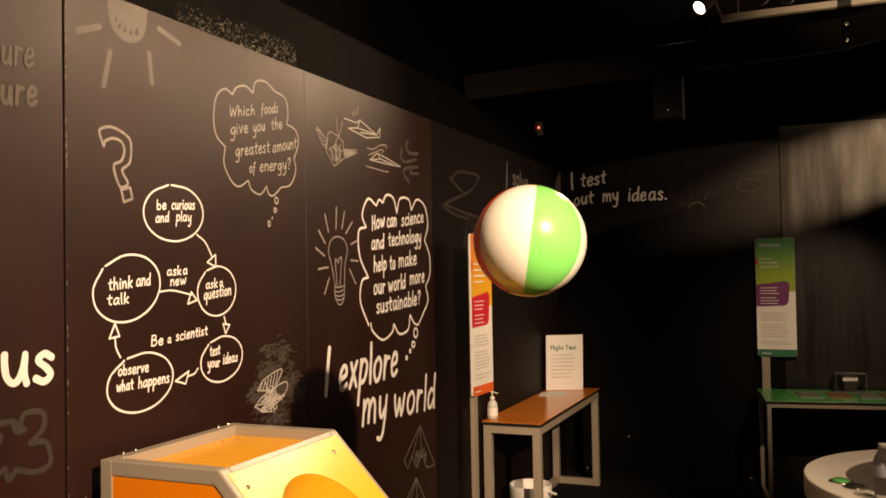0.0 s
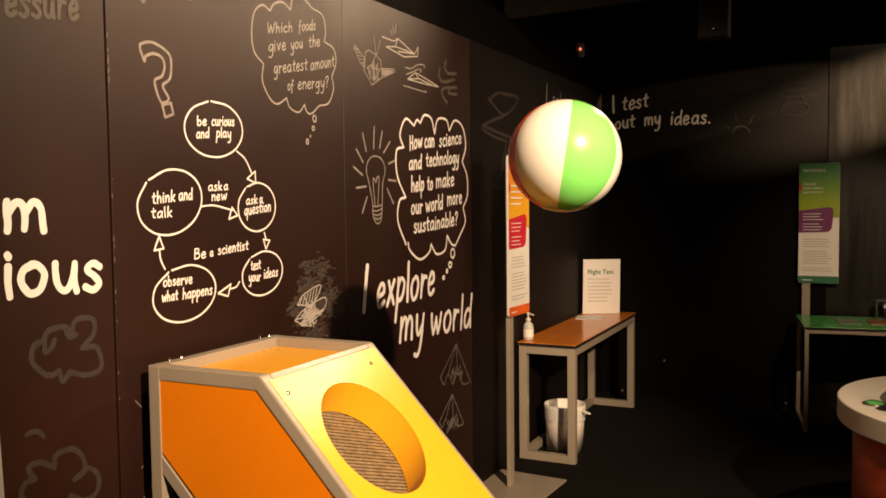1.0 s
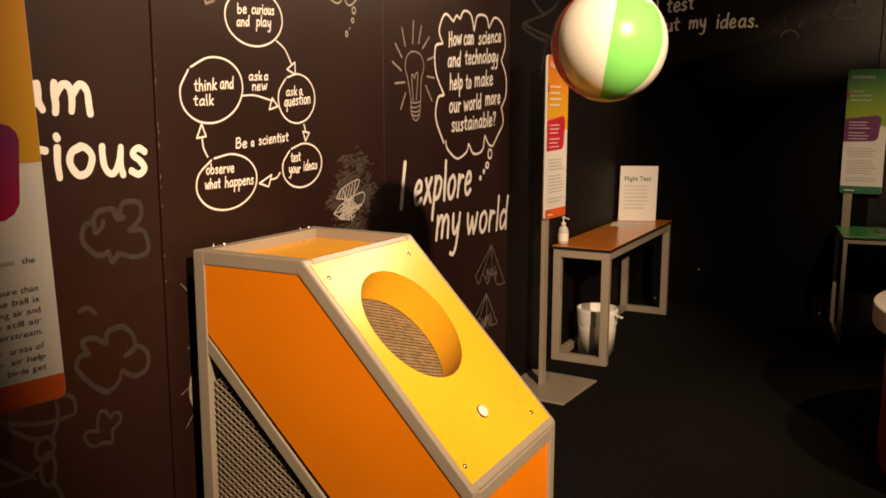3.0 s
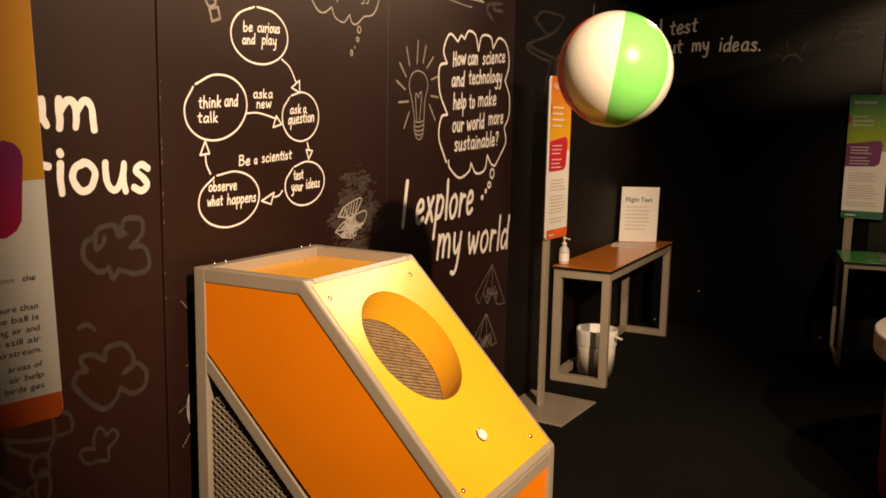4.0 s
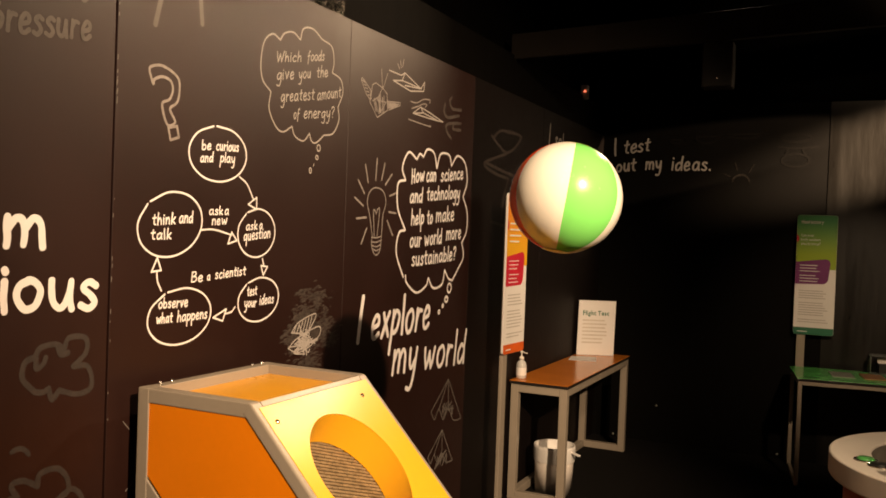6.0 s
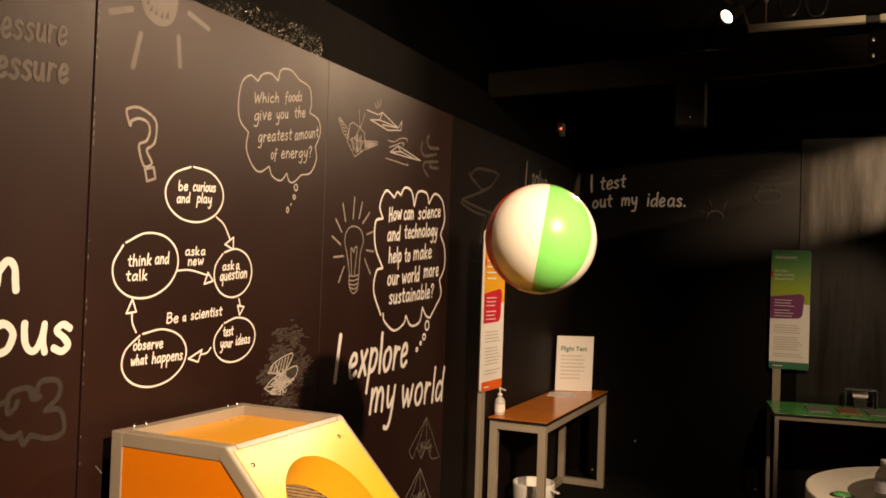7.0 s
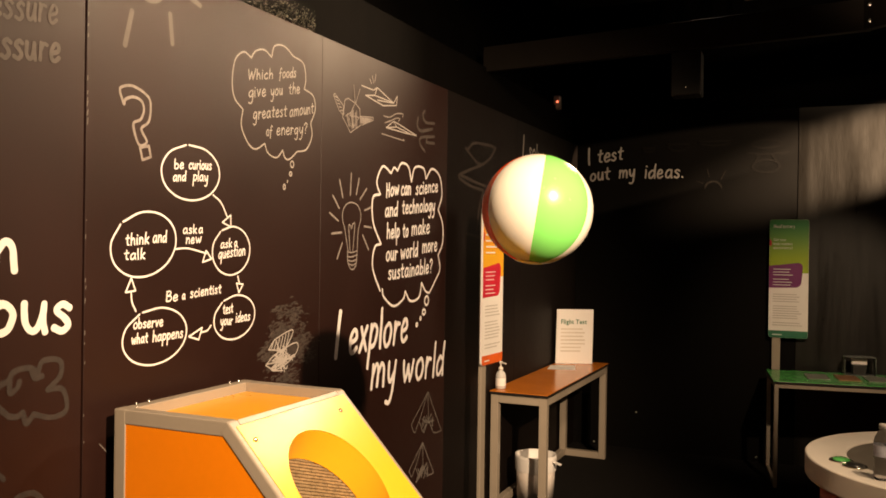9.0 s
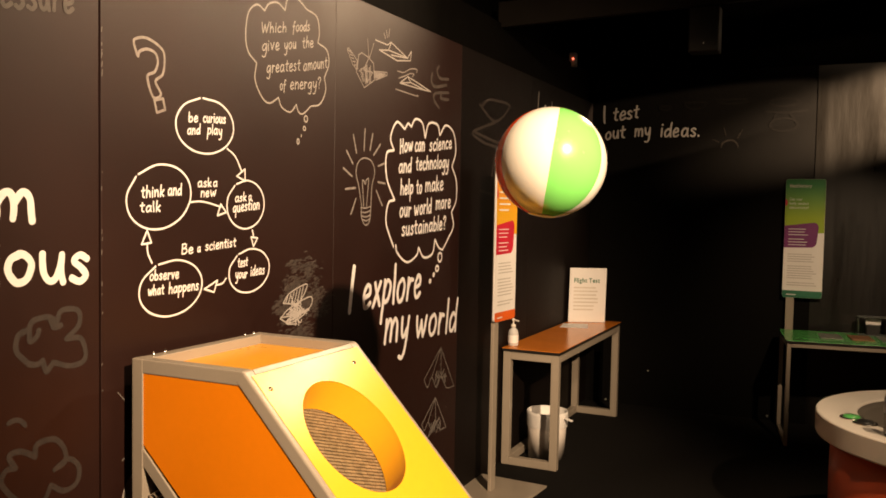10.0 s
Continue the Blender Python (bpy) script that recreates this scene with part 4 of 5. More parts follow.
write("play", 2.264, 1.895, 2.343, 1.898, 0.0195)
write("think", 1.961, 1.675, 2.062, 1.682, 0.0205)
write("and", 2.077, 1.684, 2.142, 1.687, 0.0215)
write("talk", 1.956, 1.631, 2.047, 1.633, 0.0185)
write("ask", 2.217, 1.716, 2.289, 1.718, 0.0175)
write("a", 2.295, 1.719, 2.319, 1.720, 0.0170)
write("new", 2.232, 1.682, 2.311, 1.687, 0.0190)
write("ask", 2.412, 1.667, 2.478, 1.672, 0.0180)
write("a", 2.489, 1.674, 2.509, 1.675, 0.0170)
write("question", 2.401, 1.629, 2.554, 1.643, 0.0225)
write("Be", 2.140, 1.494, 2.199, 1.494, 0.0195)
write("a", 2.217, 1.498, 2.236, 1.497, 0.0170)
write("scientist", 2.257, 1.500, 2.420, 1.509, 0.0190)
write("test", 2.430, 1.433, 2.489, 1.436, 0.0200)
write("your", 2.417, 1.394, 2.487, 1.392, 0.0200)
write("ideas", 2.503, 1.398, 2.589, 1.400, 0.0210)
write("observe", 1.998, 1.416, 2.130, 1.415, 0.0195)
write("what", 1.991, 1.370, 2.063, 1.369, 0.0190)
write("happens", 2.082, 1.368, 2.225, 1.370, 0.0200)
write("Which", 2.556, 2.289, 2.715, 2.322, 0.0225, "pale", 0.0052)
write("foods", 2.753, 2.329, 2.873, 2.357, 0.0235, "pale", 0.0052)
write("give", 2.562, 2.223, 2.670, 2.248, 0.0255, "pale", 0.0052)
write("you", 2.700, 2.253, 2.781, 2.272, 0.0250, "pale", 0.0052)
write("the", 2.820, 2.279, 2.901, 2.297, 0.0255, "pale", 0.0052)
write("greatest", 2.591, 2.148, 2.809, 2.190, 0.0265, "pale", 0.0052)
write("amount", 2.829, 2.190, 3.004, 2.231, 0.0280, "pale", 0.0052)
write("of", 2.675, 2.097, 2.714, 2.099, 0.0240, "pale", 0.0052)
write("energy?", 2.741, 2.107, 2.958, 2.140, 0.0260, "pale", 0.0052)
sketch([
    [(2.531, 2.176), (2.482, 2.210), (2.468, 2.270), (2.484, 2.348), (2.532, 2.386), (2.578, 2.374)],
    [(2.578, 2.374), (2.605, 2.405), (2.658, 2.420), (2.705, 2.402)],
    [(2.705, 2.402), (2.724, 2.449), (2.787, 2.462), (2.852, 2.436)],
    [(2.852, 2.436), (2.924, 2.421), (2.943, 2.362), (2.933, 2.319)],
    [(2.933, 2.319), (3.000, 2.301), (3.017, 2.248), (2.984, 2.186)],
    [(2.984, 2.186), (2.994, 2.134), (2.954, 2.075), (2.886, 2.058)],
    [(2.886, 2.058), (2.834, 2.023), (2.802, 2.025), (2.785, 2.053)],
    [(2.785, 2.053), (2.745, 2.020), (2.689, 2.032), (2.667, 2.066)],
    [(2.667, 2.066), (2.611, 2.039), (2.565, 2.055), (2.523, 2.113), (2.531, 2.176)],
], 0.0062, "pale", "hand-drawn thought bubble outline")
sketch([oval(2.853, 2.004, 0.0115, 0.0125, 90, 440, 16), oval(2.843, 1.965, 0.008, 0.008, 90, 440, 12), [(2.823, 1.937), (2.821, 1.930)], oval(2.800, 1.910, 0.007, 0.010, 90, 440, 12)], 0.006, "pale", "small hand-drawn bubbles")
write("How", 3.659, 1.915, 3.800, 1.943, 0.0405, stroke=0.0112, loose=0.03)
write("can", 3.819, 1.936, 3.935, 1.950, 0.0425, stroke=0.0112, loose=0.03)
write("science", 3.988, 1.951, 4.273, 1.985, 0.0400, stroke=0.0112, loose=0.03)
write("and", 3.649, 1.824, 3.787, 1.833, 0.0410, stroke=0.0112, loose=0.03)
write("technology", 3.831, 1.844, 4.236, 1.877, 0.0405, stroke=0.0112, loose=0.03)
write("help", 3.671, 1.716, 3.813, 1.725, 0.0425, stroke=0.0112, loose=0.03)
write("to", 3.843, 1.725, 3.914, 1.730, 0.0415, stroke=0.0112, loose=0.03)
write("make", 3.946, 1.737, 4.171, 1.752, 0.0445, stroke=0.0112, loose=0.03)
write("our", 3.665, 1.606, 3.795, 1.612, 0.0455, stroke=0.0112, loose=0.03)
write("world", 3.824, 1.617, 4.028, 1.630, 0.0440, stroke=0.0112, loose=0.03)
write("more", 4.078, 1.646, 4.272, 1.658, 0.0440, stroke=0.0112, loose=0.03)
write("sustainable?", 3.690, 1.515, 4.213, 1.539, 0.0435, stroke=0.0112, loose=0.03)
sketch([
    [(3.600, 1.929), (3.566, 1.988), (3.625, 2.065), (3.712, 2.039)],
    [(3.712, 2.039), (3.744, 2.069), (3.780, 2.057)],
    [(3.780, 2.057), (3.826, 2.099), (3.902, 2.087), (3.939, 2.015)],
    [(3.939, 2.015), (3.979, 2.090), (4.082, 2.095), (4.116, 2.042)],
    [(4.116, 2.042), (4.190, 2.101), (4.292, 2.070), (4.328, 1.970), (4.280, 1.884)],
    [(4.280, 1.884), (4.343, 1.804), (4.345, 1.700), (4.286, 1.632)],
], 0.012, "white", "hand-drawn white thought bubble outline")
sketch([
    [(4.286, 1.632), (4.313, 1.554), (4.246, 1.487), (4.177, 1.428)],
    [(4.177, 1.428), (4.128, 1.440), (4.077, 1.486)],
    [(4.077, 1.486), (4.047, 1.412), (3.946, 1.397), (3.883, 1.450)],
    [(3.883, 1.450), (3.858, 1.410), (3.754, 1.382), (3.651, 1.432), (3.633, 1.470)],
    [(3.610, 1.464), (3.532, 1.579), (3.551, 1.673), (3.613, 1.690)],
    [(3.613, 1.690), (3.532, 1.792), (3.526, 1.906), (3.600, 1.929)],
], 0.012, "white", "hand-drawn white thought bubble outline", lift=0.0013)
sketch([oval(4.145, 1.388, 0.024, 0.024, 90, 440, 16), oval(4.112, 1.329, 0.018, 0.014, 90, 440, 12), oval(4.071, 1.298, 0.008, 0.008, 90, 440, 10), oval(4.027, 1.267, 0.010, 0.008, 90, 440, 10)], 0.012, "white", "small hand-drawn bubbles")
sketch([[(3.245, 1.386), (3.226, 1.290), (3.209, 1.190)]], 0.027, label="tall hand-painted letter I", name="lettering")
write("explore", 3.308, 1.194, 3.915, 1.194, 0.1060, stroke=0.0225, slant=0.17, loose=0.03)
write("my", 3.521, 1.005, 3.787, 0.995, 0.1080, stroke=0.0225, slant=0.17, loose=0.03)
write("world", 3.851, 0.987, 4.381, 0.960, 0.1060, stroke=0.0225, slant=0.17, loose=0.03)
write("am", 1.335, 1.618, 1.580, 1.610, 0.0700, stroke=0.021, slant=-0.02, loose=0.04)
write("curious", 1.165, 1.458, 1.767, 1.434, 0.0740, stroke=0.021, slant=-0.02, loose=0.04)
sketch([[(1.262, 1.760), (1.258, 1.690), (1.262, 1.622)]], 0.024, label="hand-painted letter I", name="lettering")
write("pressure", 1.420, 2.246, 1.701, 2.290, 0.046, "faint", 0.010)
write("pressure", 1.400, 2.143, 1.711, 2.186, 0.046, "faint", 0.012)
sketch([[(5.745, 2.475), (5.735, 2.390), (5.720, 2.292)]], 0.017, "pale", "tall chalk letter I", "lettering")
write("solve", 5.852, 2.332, 6.238, 2.314, 0.0700, "pale", stroke=0.016, slant=0.05)
write("challenges", 5.715, 2.092, 6.611, 2.039, 0.1005, "pale", stroke=0.016, slant=0.05)
# light bulb with rays
sketch([
    [(3.303, 1.657), (3.274, 1.748), (3.250, 1.805), (3.266, 1.851), (3.318, 1.875), (3.388, 1.863), (3.417, 1.813), (3.393, 1.752), (3.386, 1.658)],
    [(3.320, 1.658), (3.307, 1.766), (3.320, 1.771), (3.332, 1.758), (3.340, 1.776), (3.348, 1.780), (3.361, 1.776), (3.346, 1.659)],
    [(3.295, 1.652), (3.342, 1.650), (3.386, 1.658)], [(3.296, 1.631), (3.340, 1.630), (3.385, 1.640)], [(3.302, 1.615), (3.342, 1.610), (3.382, 1.619)], [(3.311, 1.598), (3.345, 1.592), (3.379, 1.602)],
    [(3.300, 1.650), (3.300, 1.612), (3.324, 1.578), (3.352, 1.574), (3.376, 1.596), (3.384, 1.655)],
], 0.0065, "chalk", "chalk drawing of a light bulb")
sketch([[(3.324, 2.006), (3.317, 1.909)]], 0.0095, "chalk", "chalk ray of the light bulb", "ray")
sketch([[(3.223, 1.970), (3.251, 1.894)]], 0.0095, "chalk", "chalk ray of the light bulb", "ray")
sketch([[(3.168, 1.898), (3.221, 1.845)]], 0.0095, "chalk", "chalk ray of the light bulb", "ray")
sketch([[(3.143, 1.822), (3.215, 1.789)]], 0.0095, "chalk", "chalk ray of the light bulb", "ray")
sketch([[(3.162, 1.732), (3.245, 1.739)]], 0.0095, "chalk", "chalk ray of the light bulb", "ray")
sketch([[(3.252, 1.692), (3.210, 1.623)]], 0.0095, "chalk", "chalk ray of the light bulb", "ray")
sketch([[(3.395, 1.989), (3.371, 1.914)]], 0.0095, "chalk", "chalk ray of the light bulb", "ray")
sketch([[(3.467, 1.947), (3.407, 1.894)]], 0.0095, "chalk", "chalk ray of the light bulb", "ray")
sketch([[(3.510, 1.861), (3.451, 1.845)]], 0.0095, "chalk", "chalk ray of the light bulb", "ray")
sketch([[(3.518, 1.767), (3.449, 1.771)]], 0.0095, "chalk", "chalk ray of the light bulb", "ray")
sketch([[(3.435, 1.730), (3.492, 1.663)]], 0.0095, "chalk", "chalk ray of the light bulb", "ray")
# outlined question mark
sketch([smooth([(1.934, 2.138), (1.939, 2.154), (1.989, 2.165), (2.054, 2.141), (2.063, 2.098), (2.053, 2.062), (2.024, 2.038), (2.048, 2.001), (2.014, 1.989), (1.990, 2.048), (2.020, 2.067), (2.034, 2.098), (2.023, 2.125), (1.988, 2.132), (1.956, 2.119), (1.950, 2.105), (1.934, 2.138)], 3), *edges([(2.019, 1.979), (2.057, 1.989), (2.066, 1.955), (2.030, 1.942)])], 0.009, "chalk", "outlined chalk question mark", "question_mark")
# half sun at the top of the wall
sun = smooth([(1.967, 2.570), (1.974, 2.500), (1.998, 2.457), (2.048, 2.438), (2.099, 2.452), (2.130, 2.493), (2.142, 2.570)], 4)
bm = bmesh.new()
bm.faces.new([bm.verts.new((WX + 0.0006, a, min(b, WTOP - 0.002))) for a, b in sun])
part("half_sun", bm, "half", wall, "half sun drawn in pale chalk at the wall top")
bm = bmesh.new()
for a, b, k in ((2.004, 2.500, 0.010), (2.018, 2.484, 0.012), (2.040, 2.478, 0.012), (2.066, 2.476, 0.012), (2.090, 2.484, 0.016)):
    bm.faces.new([bm.verts.new((WX + 0.0012, a + y * k, b + z * k)) for y, z in ((-0.6, -0.8), (0.5, -0.9), (0.3, 1.0))])
part("smile", bm, "wall", wall, "dark zigzag smile on the half sun")
sketch([[(1.855, 2.426), (1.938, 2.458)]], 0.019, "half", "pale chalk sun ray", "ray")
sketch([[(1.979, 2.393), (1.952, 2.285)]], 0.019, "half", "pale chalk sun ray", "ray")
sketch([[(2.146, 2.426), (2.158, 2.334)]], 0.019, "half", "pale chalk sun ray", "ray")
sketch([[(2.193, 2.517), (2.291, 2.492)]], 0.019, "half", "pale chalk sun ray", "ray")
# folded paper crane, gliders and wind
crane = [
    [(3.172, 2.342), (3.247, 2.299), (3.241, 2.248), (3.310, 2.189)],
    [(3.172, 2.342), (3.162, 2.332), (3.207, 2.276), (3.245, 2.257)],
    [(3.245, 2.257), (3.258, 2.326), (3.286, 2.339), (3.346, 2.327), (3.390, 2.308), (3.402, 2.235), (3.310, 2.189)],
    [(3.333, 2.407), (3.346, 2.331), (3.354, 2.333)],
    [(3.389, 2.398), (3.354, 2.328)],
    [(3.392, 2.273), (3.517, 2.286), (3.518, 2.273), (3.411, 2.236)],
    [(3.262, 2.255), (3.330, 2.290), (3.317, 2.207)],
    [(3.346, 2.327), (3.298, 2.264), (3.383, 2.267), (3.326, 2.208)],
]
rng = random.Random(11)
crane += [[(3.262 + 0.11 * u, 2.275 + 0.02 * math.sin(i)), (3.285 + 0.09 * u, 2.215)] for i, u in enumerate([rng.random() for k in range(14)])]
crane += [[(3.395, 2.268 - 0.006 * i), (3.505 - 0.012 * i, 2.276 - 0.006 * i)] for i in range(5)] + [[(3.170 + 0.012 * i, 2.330 - 0.014 * i), (3.190 + 0.012 * i, 2.325 - 0.012 * i)] for i in range(6)]
sketch([*edges_open(crane)], 0.0052, "chalk", "chalk drawing of a folded paper crane", "paper_crane")
for strokes in (
    [[(3.408, 2.417), (3.521, 2.415), (3.557, 2.433), (3.727, 2.386), (3.766, 2.426), (3.758, 2.379), (3.618, 2.357), (3.444, 2.378), (3.531, 2.392), (3.557, 2.433)], [(3.531, 2.392), (3.706, 2.388)], [(3.560, 2.374), (3.727, 2.386)]],
    [[(3.653, 2.256), (3.731, 2.297), (3.804, 2.288), (3.991, 2.258), (3.848, 2.255), (3.653, 2.256)], [(3.731, 2.297), (3.763, 2.273), (3.913, 2.258)], [(3.653, 2.256), (3.763, 2.273)]],
):
    sketch([*edges_open(strokes)], 0.0062, "pale", "chalk drawing of a folded paper glider", "paper_plane")
sketch([[(3.485, 2.462), (3.501, 2.441)], [(3.508, 2.481), (3.519, 2.449)], [(3.541, 2.493), (3.532, 2.455)]], 0.006, "chalk", "chalk speed lines", "ray")
sketch([[(3.625, 2.309), (3.690, 2.312), (3.760, 2.339), (3.829, 2.347), (3.829, 2.332)], [(3.638, 2.277), (3.710, 2.299), (3.761, 2.317), (3.798, 2.318), (3.782, 2.304)], [(3.609, 2.221), (3.835, 2.215), (3.835, 2.220)]], 0.006, "chalk", "chalk wind lines", "wind_lines")
sketch([[(4.090, 2.402), (4.067, 2.378), (4.104, 2.343), (4.214, 2.352)], [(4.010, 2.355), (4.000, 2.314), (4.048, 2.290), (4.190, 2.318)], [(4.217, 2.280), (4.049, 2.255), (4.039, 2.218), (4.099, 2.185)], [(4.120, 2.258), (4.121, 2.238), (4.218, 2.243)]], 0.016, "faint", "faint chalk curls of wind", "wind_curls")
# flying machine sketch in a smudge of chalk
rng = random.Random(5)
smudge = []
clumps = [(2.815 + rng.gauss(0, 0.075), 1.275 + rng.gauss(0, 0.060)) for i in range(40)]
for i in range(900):
    y, z = rng.choice(clumps)
    y, z, w = y + rng.gauss(0, 0.030), z + rng.gauss(0, 0.020), rng.uniform(0.005, 0.020)
    smudge.append((curve((y - w, z), (y + w, z + w * rng.uniform(-0.3, 0.9)), 0.10, 3), False))
draw(smudge, 0.0055, "smear", "smudge of grey chalk strokes", "chalk_smudge", 0.0004)
wing = [[(2.708, 1.276), (2.751, 1.312), (2.866, 1.340), (2.852, 1.302), (2.802, 1.268), (2.708, 1.276)], [(2.690, 1.218), (2.750, 1.252), (2.892, 1.286), (2.902, 1.250), (2.827, 1.208), (2.748, 1.195), (2.690, 1.218)], [(2.760, 1.300), (2.800, 1.225), (2.792, 1.180)], [(2.800, 1.225), (2.815, 1.178)]]
wing += [[(2.722 + 0.020 * i, 1.274 - 0.001 * i), (2.738 + 0.021 * i, 1.302 + 0.006 * i)] for i in range(6)] + [[(2.800, 1.222), (2.700 + 0.030 * i, 1.222 + 0.010 * i - 0.0012 * i * i)] for i in range(7)] + [[(2.805, 1.225), (2.745 + 0.028 * i, 1.197 + 0.007 * i)] for i in range(6)]
wing += [[(2.80 + rng.gauss(0, 0.03), 1.232 + rng.gauss(0, 0.022)), (2.80 + rng.gauss(0, 0.04), 1.232 + rng.gauss(0, 0.03)), (2.80 + rng.gauss(0, 0.04), 1.228 + rng.gauss(0, 0.03))] for i in range(14)]
sketch(wing, 0.0055, "pale", "chalk sketch of a winged flying machine", "flying_machine", 0.0022)
wing_lines = [[(4.179, 0.891), (3.976, 0.747)], [(4.179, 0.891), (4.365, 0.644)], [(3.976, 0.747), (4.02, 0.700), (4.07, 0.745), (4.13, 0.680), (4.19, 0.730), (4.26, 0.655), (4.365, 0.644)], [(4.179, 0.891), (4.07, 0.745)], [(4.179, 0.891), (4.19, 0.730)]]
rng = random.Random(4)
for dy, dz, k, mat in ((0.0, 0.0, 1.0, "half"), (-0.06, -0.264, 0.80, "dim")):
    lines = [[(4.179 + dy + k * (y - 4.179), 0.891 + dz + k * (z - 0.891)) for y, z in p] for p in wing_lines]
    lines += [[(4.10 + dy + u * 0.16, 0.77 + dz - 0.04 * k * v), (4.09 + dy + v * 0.18, 0.73 + dz - 0.05 * k * u)] for u, v in [(rng.random(), rng.random()) for i in range(12)]]
    sketch(lines, 0.007, mat, "faint chalk drawing of a delta wing", "delta_wing")
# faint clouds and an insect on the panel nearest the yellow sign
sketch([
    [(1.560, 1.223), (1.522, 1.263), (1.527, 1.304), (1.559, 1.317)],
    [(1.559, 1.317), (1.574, 1.339), (1.621, 1.344), (1.650, 1.327)],
    [(1.650, 1.327), (1.666, 1.357), (1.721, 1.352), (1.725, 1.311), (1.682, 1.276)],
    [(1.682, 1.276), (1.733, 1.269), (1.747, 1.211), (1.699, 1.197), (1.637, 1.216)],
    [(1.637, 1.216), (1.627, 1.205), (1.613, 1.196), (1.603, 1.227)],
    [(1.603, 1.227), (1.585, 1.219), (1.560, 1.223)],
    [(1.561, 1.313), (1.563, 1.285), (1.584, 1.295), (1.591, 1.311)],
    [(1.629, 1.333), (1.640, 1.314), (1.663, 1.316)],
], 0.016, "worn", "faint chalk cloud outline", "cloud")
sketch([
    [(1.498, 0.887), (1.473, 0.926), (1.488, 0.954), (1.516, 0.953)],
    [(1.516, 0.953), (1.497, 0.990), (1.532, 0.994), (1.577, 0.969)],
    [(1.577, 0.969), (1.584, 1.000), (1.638, 1.002), (1.672, 0.968), (1.676, 0.929), (1.640, 0.916)],
    [(1.640, 0.916), (1.688, 0.933), (1.723, 0.901), (1.715, 0.857), (1.671, 0.847), (1.627, 0.875)],
    [(1.627, 0.875), (1.607, 0.843), (1.570, 0.829), (1.529, 0.856), (1.498, 0.887)],
], 0.016, "worn", "faint chalk cloud outline", "cloud")
sketch([
    [(1.495, 0.697), (1.483, 0.726), (1.502, 0.734), (1.531, 0.724)],
    [(1.531, 0.724), (1.529, 0.750), (1.540, 0.776), (1.557, 0.776), (1.573, 0.751)],
    [(1.573, 0.751), (1.596, 0.761), (1.612, 0.740), (1.595, 0.720), (1.578, 0.714)],
    [(1.578, 0.714), (1.575, 0.678), (1.541, 0.687), (1.517, 0.685), (1.495, 0.697)],
], 0.011, "worn", "faint chalk cloud outline", "cloud")
bug = [(oval(1.36, 0.735, 0.028, 0.03), True), (oval(1.365, 0.675, 0.022, 0.045), True), (curve((1.36, 0.76), (1.24, 0.86), 0.1), False), (curve((1.375, 0.75), (1.40, 0.86), -0.15), False), (curve((1.34, 0.69), (1.20, 0.70), 0.12), False), (curve((1.375, 0.645), (1.41, 0.56), 0.0), False), (curve((1.41, 0.56), (1.45, 0.555), 0.0), False), (curve((1.20, 0.78), (1.33, 0.66), 0.0), False), (curve((1.40, 0.86), (1.46, 0.80), 0.35), False), (curve((1.22, 0.86), (1.46, 0.80), -0.08), False)]
draw(bug, 0.014, "worn", "faint chalk drawing of an insect", "insect")
draw([(curve((1.49, 1.075), (1.55, 1.055), 0.25), False)], 0.016, "worn", "faint chalk curl", "curl")
sketch([[(1.87, 1.087), (1.904, 1.051)], [(1.887, 0.875), (1.917, 0.894)], [(1.85, 0.735), (1.885, 0.750)], [(1.862, 0.62), (1.90, 0.66)]], 0.0035, "dim", "small chalk marks beside the cabinet", "marks")
bm = bmesh.new()
bm.faces.new([bm.verts.new((WX + 0.0006, y, z)) for y, z in oval(1.955, 0.735, 0.072, 0.095, 0, 360, 36)])
part("drawing", bm, "chalk", wall, "filled chalk disc half hidden by the cabinet")
# pale vase-like outline further along
vase = [[(4.70, 2.262), (4.80, 2.312), (4.95, 2.322), (5.10, 2.326), (5.174, 2.316)], [(4.662, 2.270), (4.78, 2.222), (4.913, 2.192), (5.06, 2.240), (5.174, 2.319)], [(4.913, 2.185), (4.72, 2.140), (4.562, 2.091), (4.74, 2.050), (4.964, 2.035)], [(4.60, 2.100), (4.90, 2.070), (5.20, 2.055), (5.370, 2.090)], [(4.960, 2.030), (4.90, 1.930), (4.86, 1.780)], [(5.02, 2.030), (5.06, 1.930), (5.08, 1.800)], [(4.70, 1.760), (4.95, 1.740), (5.20, 1.770)]]
sketch(vase, 0.018, "worn", "faint chalk outline of a stemmed shape", "drawing")


# paint chips along the open panel joint
rng = random.Random(9)
chips = []
for i in range(34):
    z = rng.choice((rng.uniform(1.0, 2.5), rng.uniform(2.0, 2.55)))
    chips.append([(1.8085, z), (1.8085 + rng.uniform(0.0005, 0.002), z + rng.uniform(0.002, 0.014))])
sketch(chips, 0.0032, "half", "pale paint chips along a panel joint", "chips", 0.0008)


# ---- lettering on the far wall ----
def far_write(words, x0, z0, x1, z1, height):
    bm = hand_lettering(words, (x0, BY, z0), (1, 0, 0), AZ, (0, -0.0006, 0), x1 - x0, z1 - z0, height, 0.0145, 0.05)
    return part("lettering", bm, "pale", far, "hand-lettered words on the far wall")


def far_draw(lines, width, mat, label):
    bms = [ribbon(p, width, (1, 0, 0), AZ, (0, -0.0006 - 0.0001 * i, 0), (0, BY, 0), closed, taper=not closed) for i, (p, closed) in enumerate(lines)]
    return part("drawing", joined(*bms), mat, far, label)


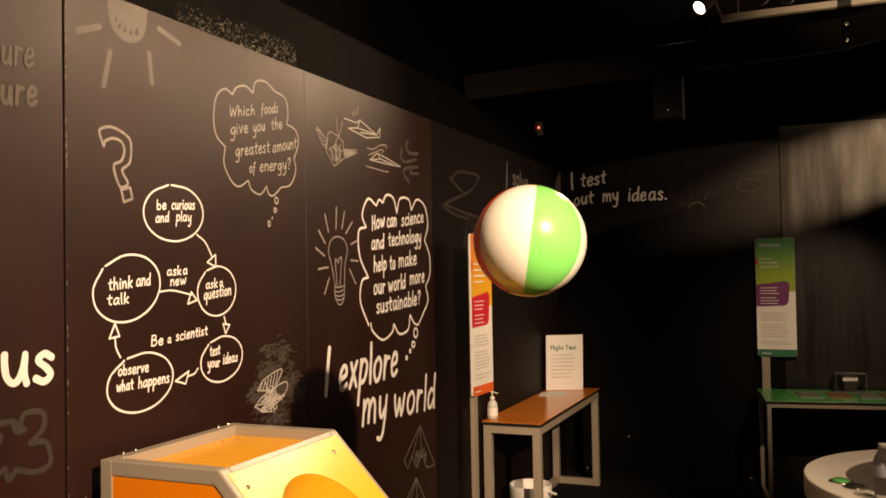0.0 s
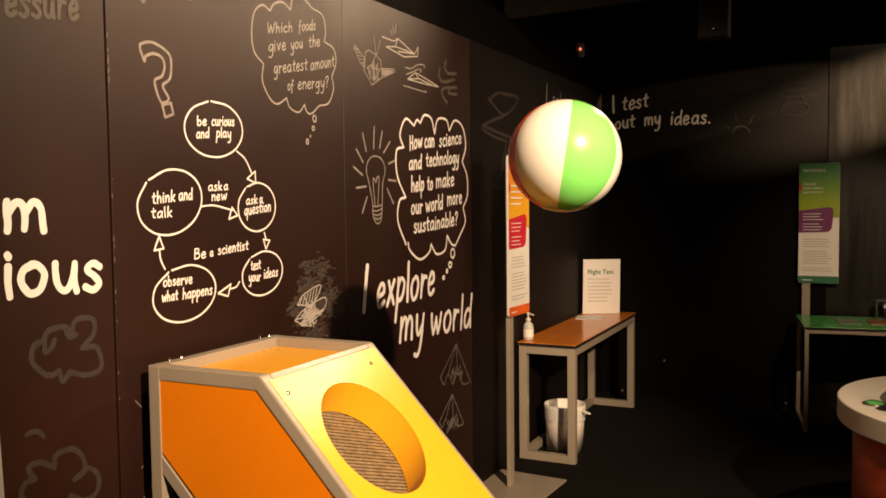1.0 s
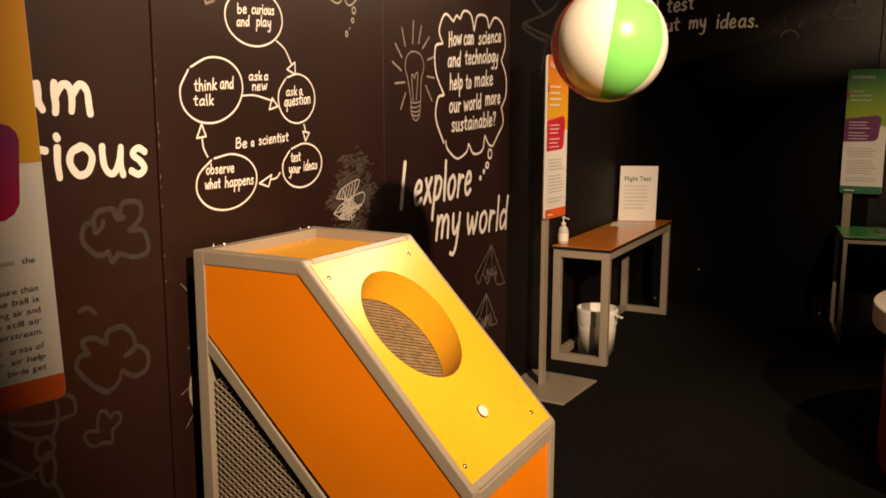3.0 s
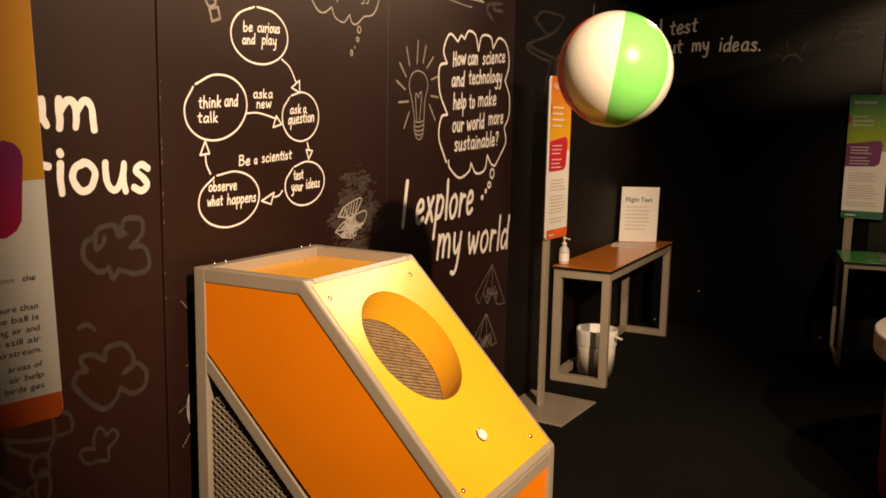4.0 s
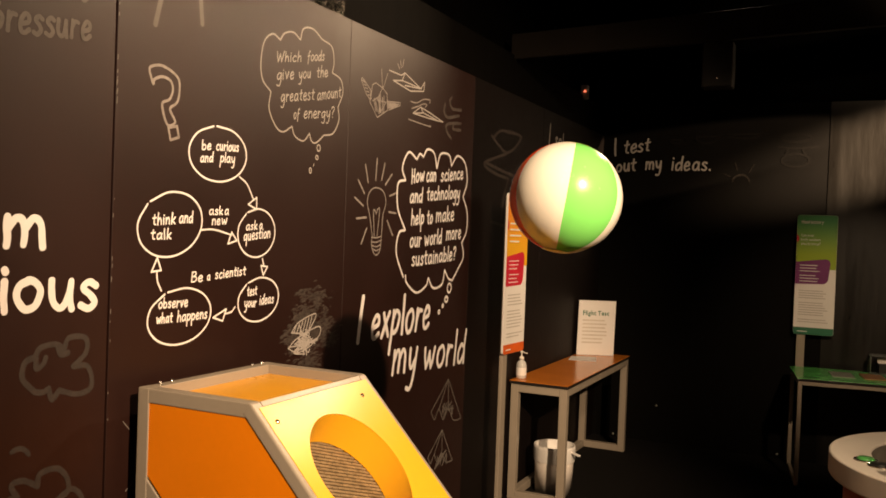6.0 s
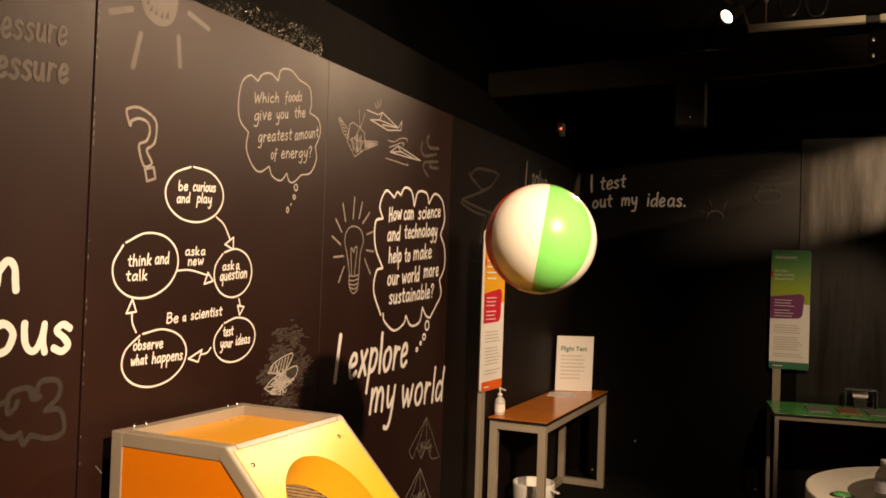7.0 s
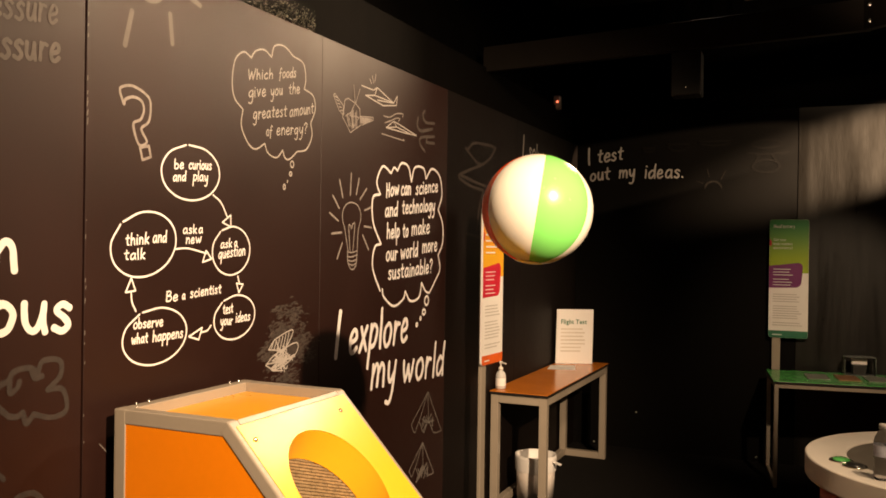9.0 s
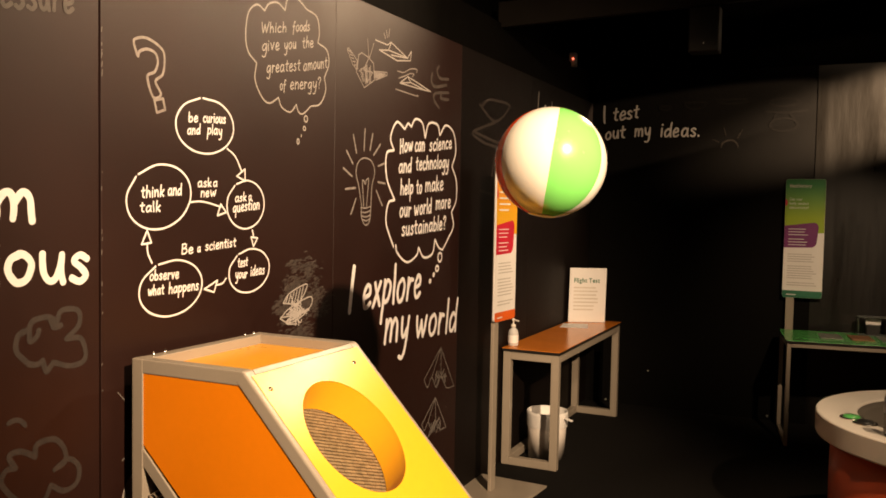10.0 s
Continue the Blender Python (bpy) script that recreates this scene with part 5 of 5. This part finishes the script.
far_write("test", -1.711, 2.410, -1.483, 2.437, 0.0680)
far_write("out", -1.772, 2.254, -1.596, 2.270, 0.0640)
far_write("my", -1.523, 2.278, -1.379, 2.284, 0.0630)
far_write("ideas.", -1.308, 2.273, -0.983, 2.271, 0.0670)
far_sketch = marker(smooth([(-1.779, 2.537), (-1.780, 2.460), (-1.776, 2.396)]), 0.017, (1, 0, 0), AZ, (0, BY - 0.0006, 0))
part("lettering", far_sketch, "pale", far, "hand-lettered words on the far wall")
far_draw([(oval(-0.750, 2.175, 0.065, 0.06, 0, 180, 12), False), ([(-0.78, 2.27), (-0.80, 2.34)], False), ([(-0.69, 2.25), (-0.655, 2.32)], False), ([(-0.83, 2.22), (-0.885, 2.245)], False)], 0.016, "haze", "faint chalk sun on the far wall")
far_draw([(oval(-1.03, 2.545, 0.085, 0.055, 180, 360, 12), True), (oval(-0.74, 2.560, 0.13, 0.035, 180, 360, 12), True), (oval(-1.27, 2.52, 0.05, 0.03, 180, 360, 10), True)], 0.020, "ghost", "faint chalk half circles")
far_draw([(oval(-0.35, 2.525, 0.11, 0.03), True), (curve((-0.50, 2.46), (-0.18, 2.46), -0.05), False), (oval(-0.35, 2.35, 0.10, 0.05), True), (curve((-0.40, 2.45), (-0.43, 2.38), 0.0), False), (curve((-0.31, 2.45), (-0.27, 2.38), 0.0), False)], 0.020, "ghost", "faint chalk sketch of a stand")

# ---- overhead: beams, lighting track, lamp, cables, speaker, sensor ----
beam = thing("ceiling_beam", (-0.8, 5.0, 2.965), "dark brown painted steel beam below the ceiling", "beam", kind="structure")
part("beam_web", bar((-1.94, 5.12, 2.885), (0.275, 4.80, 2.885), 0.05, 0.16), "beam", beam)
part("beam_web", bar((0.255, 4.80, 2.885), (1.60, 3.60, 2.885), 0.05, 0.158), "beam", beam)
for z in (2.925, 2.843):
    part("bolt", lathe([(0.0001, 0.016), (0.012, 0.015), (0.014, 0.0)], (0.268, 4.766, z), 6, (0.1, -1, 0)), "steel", beam)
trk = thing("lighting_track", (0.2, 5.2, 3.2), "cream lighting track hung under the ceiling", "lighting track")
for x0, x1 in ((-0.37, 0.245), (0.315, 1.5)):
    part("rail", block(x0, x1, 5.20, 5.245, 3.140, 3.178, 0.003), "cream", trk)
part("joiner", block(0.244, 0.316, 5.205, 5.240, 3.144, 3.174, 0.002), "black", trk, "black track joiner")
for x in (-0.275, 0.9):
    part("hanger", rod((x, 5.22, 3.172), (x, 5.22, CEIL), 0.004, 8), "frame", trk)
    part("gripper", lathe([(0.004, 0.20), (0.014, 0.19), (0.016, 0.12), (0.005, 0.10)], (x, 5.22, 3.20), 12), "frame", trk, "grey wire gripper", True)
lamp_dir = (Vector((-1.88, 3.7, 1.7)) - Vector(TRACK)).normalized()
lp = thing("track_lamp", (TRACK[0], TRACK[1], 3.2), "cream cylindrical spotlight, lit, aimed down at the wall", "spotlight")
base = Vector(TRACK) - lamp_dir * 0.02
part("housing", lathe([(0.0001, -0.13), (0.032, -0.125), (0.038, -0.11), (0.042, -0.004), (0.045, 0.0), (0.040, 0.0), (0.038, -0.012)], base, 32, lamp_dir), "cream", lp, "cream lamp housing", True)
part("lamp_face", lathe([(0.0001, -0.010), (0.038, -0.010)], base, 32, lamp_dir), "lamp", lp, "glowing lamp face")
part("arm", bar(base - lamp_dir * 0.07 + Vector((0.02, 0.02, 0.03)), (-0.50, 5.26, 3.36), 0.022, 0.03), "cream", lp)
part("arm", bar((-0.50, 5.26, 3.36), (-0.56, 5.30, CEIL), 0.02, 0.02), "cream", lp)
part("stay", bar((-0.36, 5.22, 3.15), (-0.43, 5.24, 3.35), 0.012, 0.012), "cream", lp)
for x, sag in ((-0.155, 3.225), (-0.008, 3.210)):
    pts = [(x + 0.055 * math.cos(radians(a)), 5.35, sag + 0.10 + 0.075 * math.sin(radians(a))) for a in range(180, 361, 15)]
    pts = [(x - 0.06, 5.35, CEIL)] + pts + [(x + 0.065, 5.35, CEIL)]
    cb = part("cable_loop", tube(pts, 0.010), "cable", None, "", True)
    tagged(cb, "black cable loop hanging from the ceiling", "cable", "ceiling cables")
spk = thing("loudspeaker", (-0.65, 5.0, 2.804), "small black loudspeaker hung under the ceiling beam", "loudspeaker")
part("cabinet", block(-0.735, -0.570, 4.93, 5.06, 2.553, 2.804, 0.008), "speaker", spk)
part("indicator", lathe([(0.0001, 0.004), (0.004, 0.003), (0.005, 0)], (-0.650, 4.929, 2.60), 10, (0, -1, 0)), "steel", spk)
sen = thing("wall_detector", (-1.925, 6.70, 2.86), "small white wall detector with a lit red indicator", "detector")
part("casing", block(-1.939, -1.885, 6.65, 6.71, 2.80, 2.91, 0.008), "top_white", sen)
part("indicator", lathe([(0.0001, 0.004), (0.006, 0.003), (0.007, 0)], (-1.905, 6.648, 2.858), 10, (0, -1, 0)), "led", sen, "red indicator light")

# small metal discs for pale specks low on the far wall
for x, z in ((-0.39, 0.032), (-1.345, 0.303), (-1.70, 0.020)):
    st = part("wall_speck", lathe([(0.0001, 0.009), (0.006, 0.008), (0.009, 0.003), (0.010, 0.0)], (x, BY, z), 14, (0, -1, 0)), "zinc_plate", None, "", True)
    tagged(st, "small round metal disc, a pale speck low on the black far wall", "wall stud", "wall studs")
